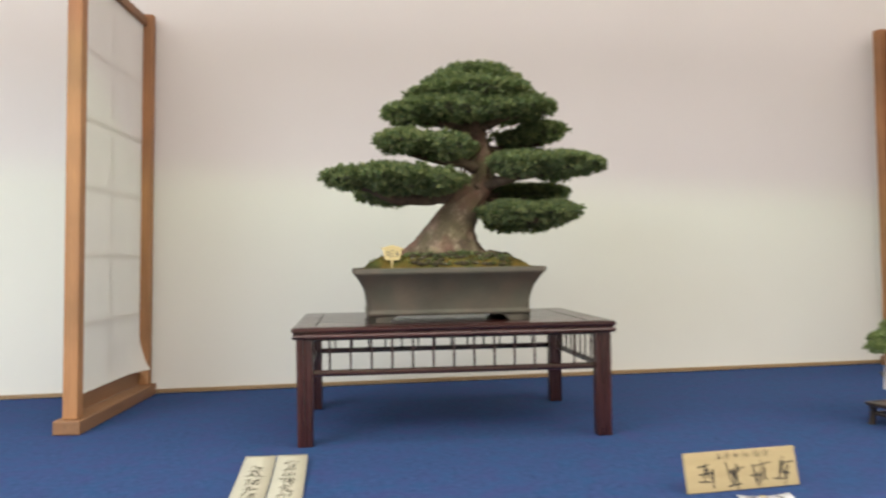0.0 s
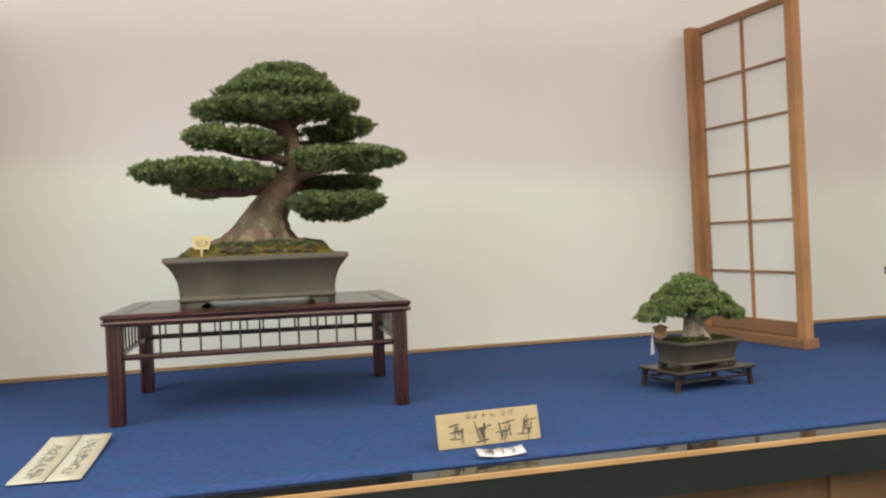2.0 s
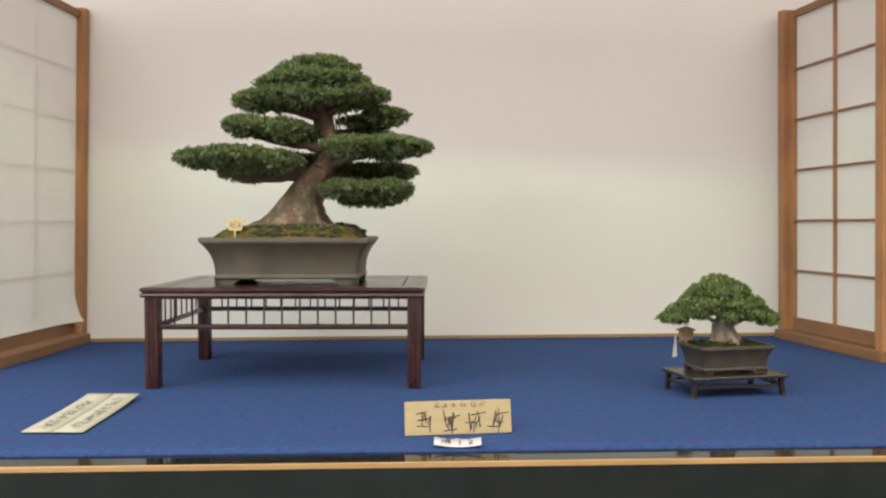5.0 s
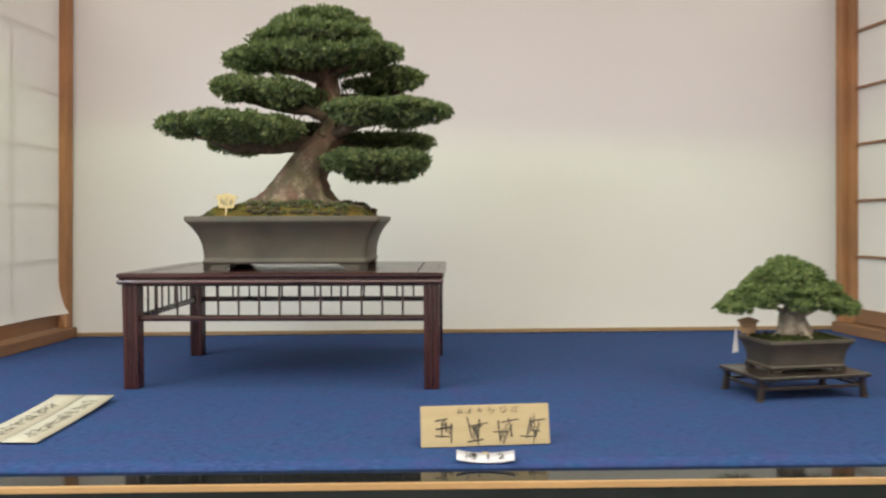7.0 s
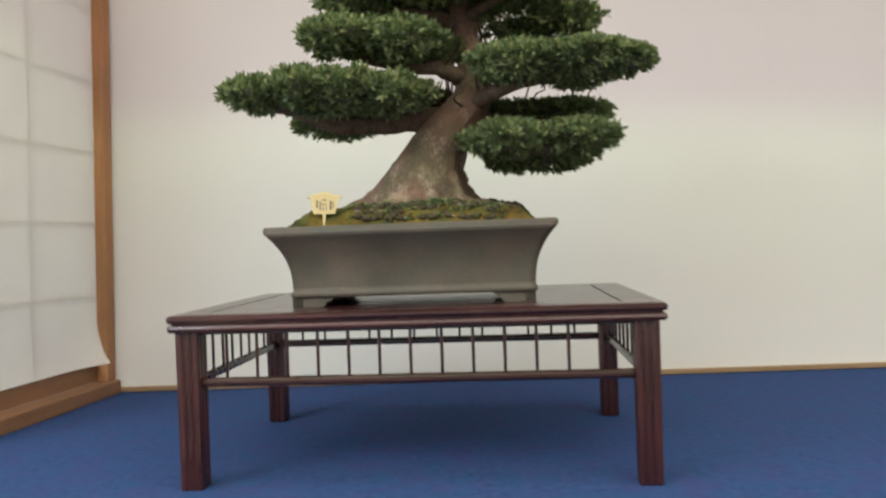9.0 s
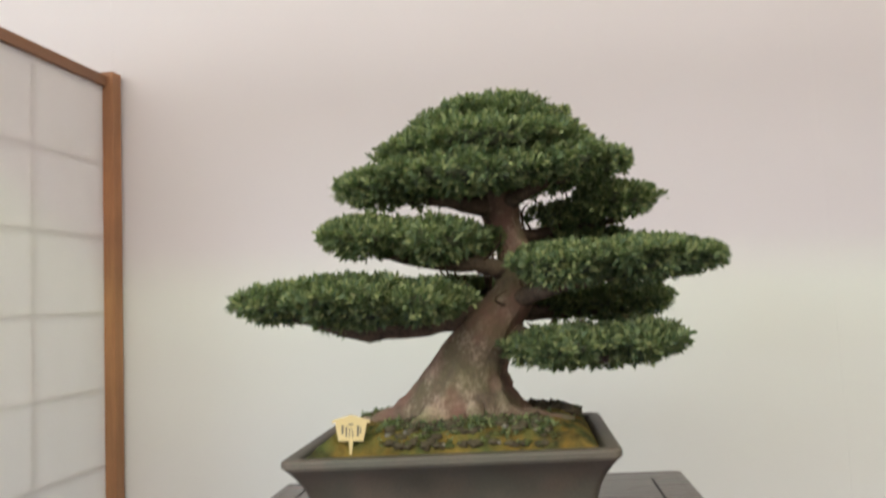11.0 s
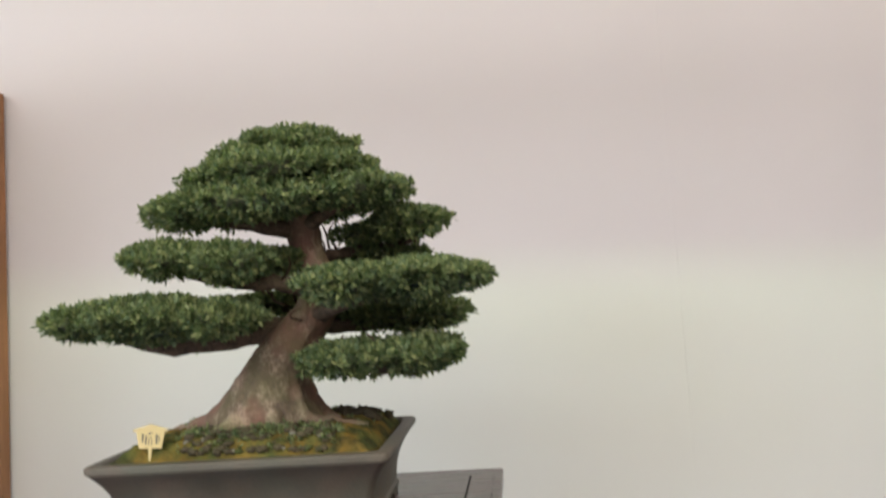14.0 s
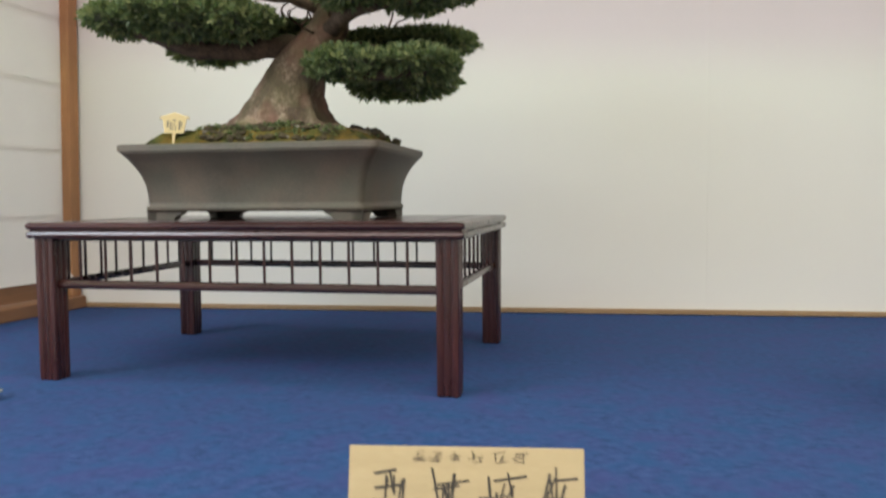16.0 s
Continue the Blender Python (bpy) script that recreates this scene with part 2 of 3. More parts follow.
        rings.append(ring)
    return loft(rings, bm)


def rounded(hx, hy, r, z, n=5):
    """A rectangle with rounded corners, as a ring of points."""
    ring = []
    for k, (sx, sy) in enumerate(((1, 1), (-1, 1), (-1, -1), (1, -1))):
        for i in range(n):
            a = math.pi / 2 * (k + i / (n - 1))
            ring.append(Vector((sx * (hx - r) + r * math.cos(a), sy * (hy - r) + r * math.sin(a), z)))
    return ring


def strip(name, x0, x1, line, y_off0, y_off1, z0, z1, mat, bevel=0.0, label="", kind="structure"):
    """A straight bar of the setting along the line y = c + s x."""
    c, s = line
    a = math.atan(s)
    ob = new(name, finish(name, box(x0, x1, y_off0, y_off1, z0, z1, bevel), mat))
    ob.matrix_world = Matrix.Translation((0, c, 0)) @ Matrix.Rotation(a, 4, "Z")
    return tagged(ob, label, "", "", kind)


WALL, EDGE = (WALL_Y, WALL_SLOPE), (EDGE_Y, EDGE_SLOPE)


def wall_y(x):
    return WALL_Y + WALL_SLOPE * x


# ---- structure ----
def block(name, x0, x1, y0, y1, z0, z1, mat, label):
    return tagged(new(name, finish(name, box(x0, x1, y0, y1, z0, z1), mat)), label, "", "", "structure")


# floor is unseen; its grey is chosen to bounce fill under the foliage
block("floor", ROOM_X0, ROOM_X1, ROOM_Y0, 4.0, -0.1, 0.0, HALLFLOOR, "grey floor of the exhibition hall")
block("ceiling", ROOM_X0 - 0.1, ROOM_X1 + 0.1, ROOM_Y0 - 0.1, 4.0, CEIL, CEIL + 0.1, PLASTER, "plain white ceiling of the exhibition hall")
block("wall_south", ROOM_X0, ROOM_X1, ROOM_Y0 - 0.12, ROOM_Y0, 0, CEIL, PLASTER, "plain white wall of the exhibition hall")
block("wall_west", ROOM_X0 - 0.12, ROOM_X0, ROOM_Y0, 4.0, 0, CEIL, PLASTER, "plain white side wall of the hall")
block("wall_east", ROOM_X1, ROOM_X1 + 0.12, ROOM_Y0, 4.0, 0, CEIL, PLASTER, "plain white side wall of the hall")
block("light_valance", ROOM_X0, ROOM_X1, 1.2, 1.215, 2.615, 2.80, PLASTER, "white board hiding the lamp tube over the stage")

# rear wall of papered boards that butt at fine seams
rear = root("wall_north", Matrix.Translation((0, WALL_Y, 0)) @ Matrix.Rotation(math.atan(WALL_SLOPE), 4, "Z"), "off-white papered wall boards behind the stage", "wall", kind="structure")
seams = [-4.3, -2.67, -0.675, 1.310, 2.352, 4.30, 6.7]
for a, b in zip(seams, seams[1:]):
    part("wall_board", box(a + 0.00017, b - 0.00017, 0, 0.05, 0, CEIL), WALLPAPER, rear)
strip("wall_backing", -4.3, 6.7, WALL, 0.05, 0.09, 0, CEIL, WALLPAPER, label="backing behind the wall boards")
strip("baseboard", -4.3, 6.7, WALL, -0.010, -0.001, STAGE + 0.001, STAGE + 0.016, SKIRT, 0.002, "thin brown wooden skirting strip along the wall")

# the stage: carpet, glossy edge, wooden edging, fascia, panelled front
bm = bmesh.new()
nx, ny = 90, 30
grid = [[bm.verts.new((x, (EDGE_Y + EDGE_SLOPE * x) * (1 - j / ny) + (wall_y(x) - 0.002) * j / ny, STAGE + 0.0012 * noise.noise((x * 3, j * 0.3, 0)) - 0.0006)) for j in range(ny + 1)] for x in [ROOM_X0 + (ROOM_X1 - ROOM_X0) * i / nx for i in range(nx + 1)]]
for i in range(nx):
    for j in range(ny):
        bm.faces.new((grid[i][j], grid[i + 1][j], grid[i + 1][j + 1], grid[i][j + 1]))
lip = [bm.verts.new((c[0].co.x, c[0].co.y, STAGE - 0.006)) for c in grid]
for i in range(nx):
    bm.faces.new((grid[i][0], lip[i], lip[i + 1], grid[i + 1][0]))
tagged(new("stage_carpet", finish("stage_carpet", bm, CARPET, True)), "royal blue felt carpet covering the display stage", "carpet", "", "structure")
strip("stage_edge", ROOM_X0, ROOM_X1, EDGE, -0.070, 0.03, STAGE - 0.045, STAGE - 0.006, LACQUER, label="glossy black strip along the front of the stage")
strip("stage_edging", ROOM_X0, ROOM_X1, EDGE, -0.079, -0.070, STAGE - 0.0165, STAGE - 0.0052, EDGEWOOD, 0.0015, "pale wooden edging strip on the stage front")
strip("stage_fascia", ROOM_X0, ROOM_X1, EDGE, -0.076, -0.034, STAGE - 0.100, STAGE - 0.0165, FASCIA, label="dark green-black fascia board of the stage")
front = root("stage_front", Matrix.Translation((0, EDGE_Y, 0)) @ Matrix.Rotation(math.atan(EDGE_SLOPE), 4, "Z"), "brown wooden panelled front under the stage", "stage front", kind="structure")
x = ROOM_X0 + 0.358
while x < ROOM_X1 - 0.9:
    part("panel", box(x + 0.0185, x + 0.9035, -0.031, -0.011, 0, STAGE - 0.100), PANELWOOD, front)
    part("post", box(x - 0.018, x + 0.018, -0.041, -0.006, 0, STAGE - 0.100, 0.002), PANELWOOD, front)
    x += 0.922


# ---- shoji screens ----
def shoji(back, toward, name_label, curl, top, cell, lean):
    """A standing paper screen: back is the foot of its rear post, toward that of its front post; the grid is on its west face."""
    bx, by = back
    fx, fy = toward
    length = math.hypot(fx - bx, fy - by)
    ang = math.degrees(math.atan2(fy - by, fx - bx))
    # local x runs from the rear post to the front one; local y points east
    r = root("shoji_screen", pose(bx, by, STAGE, lean, 0, ang), name_label, "screen", "shoji screens on the stage")
    w, d = 0.042, 0.042
    off = -0.0235 if curl else 0.011
    for u in (0, length):
        part("post", box(u - w / 2, u + w / 2, -d / 2, d / 2, 0.0402, top + (0.006 if u == 0 else 0), 0.003), CEDAR, r)
    # the plain screen has slim stiles inside its posts
    a0, a1 = (w / 2, length - w / 2) if curl else (w / 2 + 0.033, length - w / 2 - 0.016)
    if not curl:
        part("stile", box(w / 2, a0, off - 0.010, off + 0.016, 0.0402, top - 0.004, 0.002), CEDAR, r)
        part("stile", box(a1, length - w / 2, off - 0.010, off + 0.016, 0.0402, top - 0.004, 0.002), CEDAR, r)
    mid = (a0 + a1) / 2
    part("top_rail", box(a0, a1, off - 0.004, off + 0.026, top - 0.036, top - 0.006, 0.002), CEDARH, r)
    part("bottom_rail", box(a0, a1, off - 0.004 if not curl else -0.018, off + 0.0155 if not curl else -0.013, 0.043, 0.098, 0.002), CEDARH, r)
    part("base_beam", box(-0.022, length + (0.045 if curl else 0.032), -0.038, 0.038, 0.0, 0.04, 0.004), CEDARH, r)
    lo, hi = 0.098, top - 0.036
    # the grid lies behind the paper, deep in the frame
    g0, g1 = off, off + 0.0115
    part("upright_bar", box(mid - 0.0055, mid + 0.0055, g0, g1, lo, hi, 0.001), CEDAR, r)
    for k in range(5):
        z = 0.3 + cell * k
        for a, b in ((a0, mid - 0.0055), (mid + 0.0055, a1)):
            part("cross_bar", box(a, b, g0 + 0.001, g1, z - 0.005, z + 0.005, 0.001), CEDARH, r)
    # paper sheet on the other side of the grid
    bm = bmesh.new()
    n, mz = 24, 60
    y0 = off + 0.0122
    u0, u1 = (a0, a1) if not curl else (a0 + 0.0005, a1)
    z0, z1 = (lo, hi) if not curl else (lo - 0.002, hi)
    rows = []
    for i in range(n + 1):
        col = []
        for j in range(mz + 1):
            u, z = u0 + (u1 - u0) * i / n, z0 + (z1 - z0) * j / mz
            y = y0 + 0.0006 * noise.noise((u * 9, z * 9, 1))
            if curl:
                y = off + 0.0122 + 0.0006 * noise.noise((u * 9, z * 9, 1))
                near = max(0.0, 1 - (z - z0) / 0.12) * max(0.0, 1 - (u - u0) / 0.14)
                y += 0.034 * near ** 1.4 + 0.006 * max(0.0, 1 - (z - z0) / 0.03)
                u -= 0.003 * near
            col.append(bm.verts.new((u, y, z)))
        rows.append(col)
    for i in range(n):
        for j in range(mz):
            bm.faces.new((rows[i][j], rows[i + 1][j], rows[i + 1][j + 1], rows[i][j + 1]))
    part("paper", bm, PAPER, r, "white translucent paper, loose at a lower corner" if curl else "white translucent paper", True)
    return r


shoji((-0.697, 3.014), (-0.728, 2.377), "cedar-framed white paper screen with its grid behind the paper", True, 1.392, 0.2085, -1.3)
shoji((2.346, 3.180), (2.446, 2.570), "cedar-framed white paper screen with a visible wooden grid", False, 1.424, 0.2165, 0.9)


# ---- large display table ----
def big_table(m, label):
    hx, hy, top = 0.431, 0.2985, 1.2085 - STAGE
    r = root("display_table", m, label, "table", "display tables on the stage")
    # moulded edge of two beads
    prof = [(0.000, -0.030), (0.004, -0.030), (0.0072, -0.027), (0.0078, -0.023), (0.0065, -0.0185), (0.002, -0.0165),
            (0.002, -0.0145), (0.0065, -0.0125), (0.0085, -0.008), (0.0080, -0.003), (0.004, 0.0)]
    rings = [rounded(hx - 0.0085 + o, hy - 0.0085 + o, 0.006, top + z, 4) for o, z in prof]
    rings.append(rounded(hx - 0.018, hy - 0.018, 0.003, top, 4))
    rings.append(rounded(hx - 0.020, hy - 0.020, 0.003, top - 0.0012, 4))
    part("tabletop", loft(rings), ROSEWOOD, r, "glossy dark red-brown tabletop with moulded edge", False)
    part("panel", box(-hx + 0.0205, hx - 0.0205, -hy + 0.0205, hy - 0.0205, top - 0.0012, top + 0.0004, 0.0003), ROSEWOOD, r)
    for x in (-hx + 0.062, hx - 0.071):
        part("inlay_line", box(x - 0.0022, x + 0.0022, -hy + 0.055, hy - 0.070, top + 0.0002, top + 0.0007), DARKLINE, r, "thin dark inlaid line")
    # fluted square legs
    lw = 0.0205
    steps = []
    for side in range(4):
        for i in range(12):
            s = i / 12
            x = -lw + 2 * lw * s
            f = abs(math.sin(3 * math.pi * s)) ** 0.6
            steps.append(Matrix.Rotation(side * math.pi / 2, 3, "Z") @ Vector((x, -lw - 0.0022 * f + 0.0022, 0)))
    for sx in (-1, 1):
        for sy in (-1, 1):
            c = Vector((sx * (hx - 0.033), sy * (hy - 0.033), 0))
            rings = [[c + p * k + Vector((0, 0, z)) for p in steps] for z, k in ((0, 0.93), (0.003, 0.98), (0.15, 1.0), (top - 0.0305, 1.03))]
            part("leg", loft(rings), ROSEWOODV, r)
    rail_z = 1.087 - STAGE
    for s in (-1, 1):
        y = s * (hy - 0.033)
        part("rail", tube([(-hx + 0.046, y, rail_z), (0, y, rail_z), (hx - 0.046, y, rail_z)], [0.0085] * 3, 10), ROSEWOOD, r)
        x = s * (hx - 0.033)
        part("rail", tube([(x, -hy + 0.046, rail_z), (x, 0, rail_z), (x, hy - 0.046, rail_z)], [0.0085] * 3, 10), ROSEWOOD, r)
    spindle = finish("spindle", tube([(0, 0, rail_z + 0.007), (0, 0, rail_z + 0.05), (0, 0, top - 0.030)], [0.0027, 0.0031, 0.0027], 8), ROSEWOODV, True)
    for s in (-1, 1):
        for k in range(13):
            ob = part("spindle", spindle, None, r)
            ob.location = ((k - 6) * 0.0546 - 0.006, s * (hy - 0.033), 0)
        for k in range(9):
            ob = part("spindle", spindle, None, r)
            ob.location = (s * (hx - 0.033), (k - 4) * 0.0535, 0)
    # thin frame under the top
    for s in (-1, 1):
        part("apron", box(-hx + 0.05, hx - 0.05, s * (hy - 0.033) - 0.009, s * (hy - 0.033) + 0.009, top - 0.036, top - 0.0302, 0.002), ROSEWOOD, r)
        part("apron", box(s * (hx - 0.033) - 0.009, s * (hx - 0.033) + 0.009, -hy + 0.05, hy - 0.05, top - 0.036, top - 0.0302, 0.002), ROSEWOOD, r)
    return r


big_table(pose(0.3520, 2.3590, STAGE, 0, 0, 0.4), "low dark rosewood display table with slim spindles, on blue carpet")
big_table(pose(3.270, 2.310, STAGE, 0, 0, 0.0), "dark wooden display table on blue carpet beyond the gridded screen")


# ---- pots ----
def pot(name, m, hx, hy, height, flare, mat, label, wall=0.02):
    """A rectangular bonsai pot with a flaring lip, a bead low on the body and four shaped feet."""
    r = root(name, m, label, "pot")
    foot = height * 0.135
    k = height / 0.15
    prof = []
    for i in range(15):
        s = i / 14
        z = foot + (height - foot - 0.011 * k) * s
        prof.append((flare * (0.10 * s + 0.90 * max(0, (s - 0.15) / 0.85) ** 2.4) - flare, z))
    prof = [(-flare - 0.006, foot - 0.002), (-flare + 0.003 * k, foot - 0.002), (-flare + 0.0042 * k, foot + 0.004 * k), (-flare + 0.003 * k, foot + 0.0085 * k)] + [(-flare, foot + 0.010 * k)] + prof[2:]
    prof += [(-0.001, height - 0.010 * k), (0.0, height - 0.006 * k), (-0.001, height - 0.002 * k), (-0.004 * k, height), (-wall + 0.003, height), (-wall, height - 0.004), (-wall - 0.004, height - 0.03 * k)]
    rings = [rounded(hx + o, hy + o, 0.011 * k + 0.004, z, 5) for o, z in prof]
    part("body", loft(rings), mat, r, "", True)
    for sx in (-1, 1):
        for sy in (-1, 1):
            cx, cy = sx * (hx - flare - 0.001), sy * (hy - flare - 0.001)
            ax, ay = hx * 0.30, hy * 0.34
            bm = bmesh.new()
            for along in (0, 1):
                length, across = (ax, 0.020 * k) if along == 0 else (ay, 0.020 * k)
                outline = [(0, 0.0), (length * 0.66, 0.0), (length * 0.74, foot * 0.10), (length * 0.78, foot * 0.42), (length * 0.90, foot * 0.62), (length, foot * 0.98), (0, foot * 0.98)]
                lo, hi = [], []
                for u, z in outline:
                    for q, dep in ((lo, 0.0), (hi, across)):
                        p = (cx - sx * u, cy - sy * dep, z) if along == 0 else (cx - sx * dep, cy - sy * u, z)
                        q.append(bm.verts.new(p))
                nn = len(outline)
                bm.faces.new(lo)
                bm.faces.new(hi[::-1])
                for i in range(nn):
                    bm.faces.new((lo[i], lo[(i + 1) % nn], hi[(i + 1) % nn], hi[i]))
            part("foot", bm, mat, r)
    return r


POT = pose(0.3445, 2.320, 1.2093, 0, 0, 0.8)
pot("bonsai_pot", POT, 0.2665, 0.198, 0.149, 0.042, CLAY, "grey-brown unglazed rectangular bonsai pot on the table", 0.024)


def soil_height(x, y, hx, hy, z0, height, seed):
    u, v = x / hx, y / hy
    edge = 1 - max(abs(u), abs(v)) ** 9
    n = noise.fractal((x * 60, y * 60, seed), 0.7, 2.1, 5) * 0.11 + noise.noise((x * 11, y * 11, seed)) * 0.14
    return z0 + height * edge * (0.72 + 0.20 * math.exp(-1.6 * (u * u + v * v)) + n)


def mound(hx, hy, z0, height, seed, cells=110):
    """Mossy soil heaped inside a pot."""
    bm = bmesh.new()
    rows = [[bm.verts.new((u * hx, v * hy, soil_height(u * hx, v * hy, hx, hy, z0, height, seed)))
             for v in [2 * j / cells - 1 for j in range(cells + 1)]] for u in [2 * i / cells - 1 for i in range(cells + 1)]]
    for i in range(cells):
        for j in range(cells):
            bm.faces.new((rows[i][j], rows[i + 1][j], rows[i + 1][j + 1], rows[i][j + 1]))
    return bm


def lump(bm, c, r, seed):
    got = bmesh.ops.create_icosphere(bm, subdivisions=2, radius=1)
    for v in got["verts"]:
        k = 1 + 0.9 * noise.noise(v.co * 2.2 + Vector((seed, 0, 0))) + 0.7 * noise.noise(v.co * 6 + Vector((0, seed, 0)))
        v.co = Vector(c) + Vector((v.co.x * r[0], v.co.y * r[1], v.co.z * r[2])) * k


# ---- foliage ----
def leaf_cloud(points, normals, leaves, size, width, spread, rng):
    """A mesh of many small pointed leaves, set in rosettes round the tips of shoots."""
    n = len(points)
    P = np.repeat(points, leaves, axis=0)
    A = normals + 0.28 * rng.normal(size=normals.shape)
    A /= np.linalg.norm(A, axis=1, keepdims=True)
    T = np.cross(A, rng.normal(size=A.shape))
    T /= np.linalg.norm(T, axis=1, keepdims=True)
    N, T, B = (np.repeat(v, leaves, axis=0) for v in (A, T, np.cross(A, T)))
    turn = (np.tile(np.arange(leaves) * 2.4, n) + 0.5 * rng.normal(size=n * leaves))[:, None]
    lean = (spread * (0.15 + 1.1 * np.tile((np.arange(leaves) + 0.5) / leaves, n) + 0.15 * rng.normal(size=n * leaves)))[:, None]
    D = N * np.cos(lean) + (T * np.cos(turn) + B * np.sin(turn)) * np.sin(lean)
    S = np.cross(D, N + 0.35 * rng.normal(size=P.shape))
    S /= np.linalg.norm(S, axis=1, keepdims=True)
    U = np.cross(S, D)
    L = size * rng.uniform(0.65, 1.25, (len(P), 1))
    K = P + D * L * 0.05 + rng.normal(size=P.shape) * size * 0.10
    mid = K + D * L * 0.55
    verts = np.stack([K, mid + S * width * L * 0.5 + U * L * 0.06, K + D * L, mid - S * width * L * 0.5 + U * L * 0.06], axis=1).reshape(-1, 3)
    m = len(P)
    me = bpy.data.meshes.new("foliage_pad")
    me.vertices.add(4 * m)
    me.vertices.foreach_set("co", verts.astype(np.float32).ravel())
    base = np.arange(m)[:, None] * 4
    tris = np.concatenate([base + [0, 1, 2], base + [0, 2, 3]], axis=1).reshape(-1)
    me.loops.add(len(tris))
    me.loops.foreach_set("vertex_index", tris.astype(np.int32))
    me.polygons.add(2 * m)
    me.polygons.foreach_set("loop_start", np.arange(0, 6 * m, 3, dtype=np.int32))
    me.update(calc_edges=True)
    me.validate()
    return me


def pad(parent, origin, lobes, tufts, leaf_mat, size, rng, width=0.30, leaves=9, under=0.55, core=0.66):
    """A cloud-shaped pad of tufts round a solid core coloured as inner shade. Each lobe: centre, radii, how flat its
    underside is.
    """
    pts, nrm = [], []
    areas = [l[1][0] * l[1][1] for l in lobes]
    for (c, r, flat), a in zip(lobes, areas):
        want = int(tufts * a / sum(areas))
        k = 0
        while k < want:
            d = rng.normal(size=3)
            d /= np.linalg.norm(d)
            low = d[2] < -0.12
            if low and rng.random() > under:
                continue
            rr = np.array(r) * np.array((1, 1, flat if d[2] < 0 else 1))
            bump = 1 + 0.22 * noise.noise(Vector(c) * 7 + Vector(d) * 3.1) + 0.07 * noise.noise(Vector(d) * 9 + Vector(c)) + 0.18 * noise.noise((Vector(c) + Vector(d * rr)) * 34)
            p = np.array(c) + d * rr * bump * (rng.uniform(0.68, 0.88) if low else rng.uniform(0.78, 0.98))
            inside = False
            for (c2, r2, f2) in lobes:
                if c2 is not c:
                    q = (p - np.array(c2)) / (np.array(r2) * np.array((1, 1, f2 if p[2] < c2[2] else 1)))
                    if q @ q < 0.48:
                        inside = True
                        break
            k += 1
            if inside:
                continue
            n = d / rr
            n /= np.linalg.norm(n)
            n = n * 0.6 + np.array((0, 0, 0.6))
            if low:
                n = np.array((d[0], d[1], 0.15 * d[2] + 0.05))
            pts.append(p - np.array(origin))
            nrm.append(n / np.linalg.norm(n))
    leaf = leaf_cloud(np.array(pts), np.array(nrm), leaves, size, width, 1.0, rng)
    leaf.materials.append(leaf_mat)
    ob = part("foliage_pad", leaf, None, parent)
    # solid core closes the gaps; the shade in there is its colour
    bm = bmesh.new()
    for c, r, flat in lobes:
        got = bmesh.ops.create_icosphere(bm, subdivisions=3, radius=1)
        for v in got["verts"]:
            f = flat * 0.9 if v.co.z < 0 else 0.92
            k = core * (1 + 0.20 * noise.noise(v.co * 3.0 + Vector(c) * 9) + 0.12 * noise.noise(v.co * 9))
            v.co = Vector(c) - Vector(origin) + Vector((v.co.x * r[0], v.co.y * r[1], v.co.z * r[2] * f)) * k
    part("inner_core", bm, CORESHADE, ob, "dark filler core, inner shade put into its colour", True)
    return ob


def big_tree():
    rng = np.random.default_rng(7)
    o = Vector((0.37, 2.30, 1.345))
    r = root("bonsai_tree", Matrix.Translation(o), "old yew bonsai with layered dark green pads and thick leaning trunk", "bonsai tree")
    # trunk: height, centre x, centre y, half width, half depth
    spec = [(1.352, 0.348, 2.328, 0.190, 0.090), (1.368, 0.346, 2.328, 0.168, 0.088), (1.385, 0.345, 2.328, 0.144, 0.085), (1.402, 0.345, 2.328, 0.122, 0.082), (1.432, 0.351, 2.323, 0.094, 0.076),
            (1.465, 0.361, 2.318, 0.076, 0.068), (1.500, 0.381, 2.310, 0.066, 0.060), (1.530, 0.398, 2.305, 0.060, 0.056), (1.560, 0.423, 2.305, 0.057, 0.052),
            (1.585, 0.445, 2.305, 0.050, 0.046), (1.615, 0.464, 2.305, 0.039, 0.038), (1.650, 0.467, 2.305, 0.030, 0.030), (1.680, 0.463, 2.305, 0.029, 0.028),
            (1.720, 0.449, 2.305, 0.031, 0.028), (1.750, 0.443, 2.305, 0.034, 0.028), (1.790, 0.439, 2.305, 0.029, 0.024), (1.850, 0.442, 2.305, 0.018, 0.015), (1.900, 0.447, 2.305, 0.009, 0.006)]
    rings = []
    n = 88
    fine = []
    for a, b in zip(spec, spec[1:]):
        for k in range(5):
            s = k / 5
            fine.append([p * (1 - s) + q * s for p, q in zip(a, b)])
    fine.append(spec[-1])
    for z, cx, cy, w, d in fine:
        ring = []
        low = max(0.0, 1 - (z - 1.352) / 0.14)
        for i in range(n):
            a = 2 * math.pi * i / n
            lobes = 0.06 * low * math.sin(6 * a + 0.7 + 4 * z) + 0.05 * low * math.sin(11 * a + 2.0) + 0.05 * low * math.sin(17 * a)
            rib = 0.02 * math.sin(7 * a + 9 * z) + 0.03 * noise.noise((math.cos(a) * 2.5, math.sin(a) * 2.5, z * 22)) + 0.045 * noise.noise((math.cos(a) * 5, math.sin(a) * 5, z * 50)) + 0.045 * noise.noise((math.cos(a) * 11, math.sin(a) * 11, z * 95))
            k = 1 + lobes + rib
            ring.append(Vector((cx + w * k * math.cos(a), cy + d * k * math.sin(a), z)) - o)
        rings.append(ring)
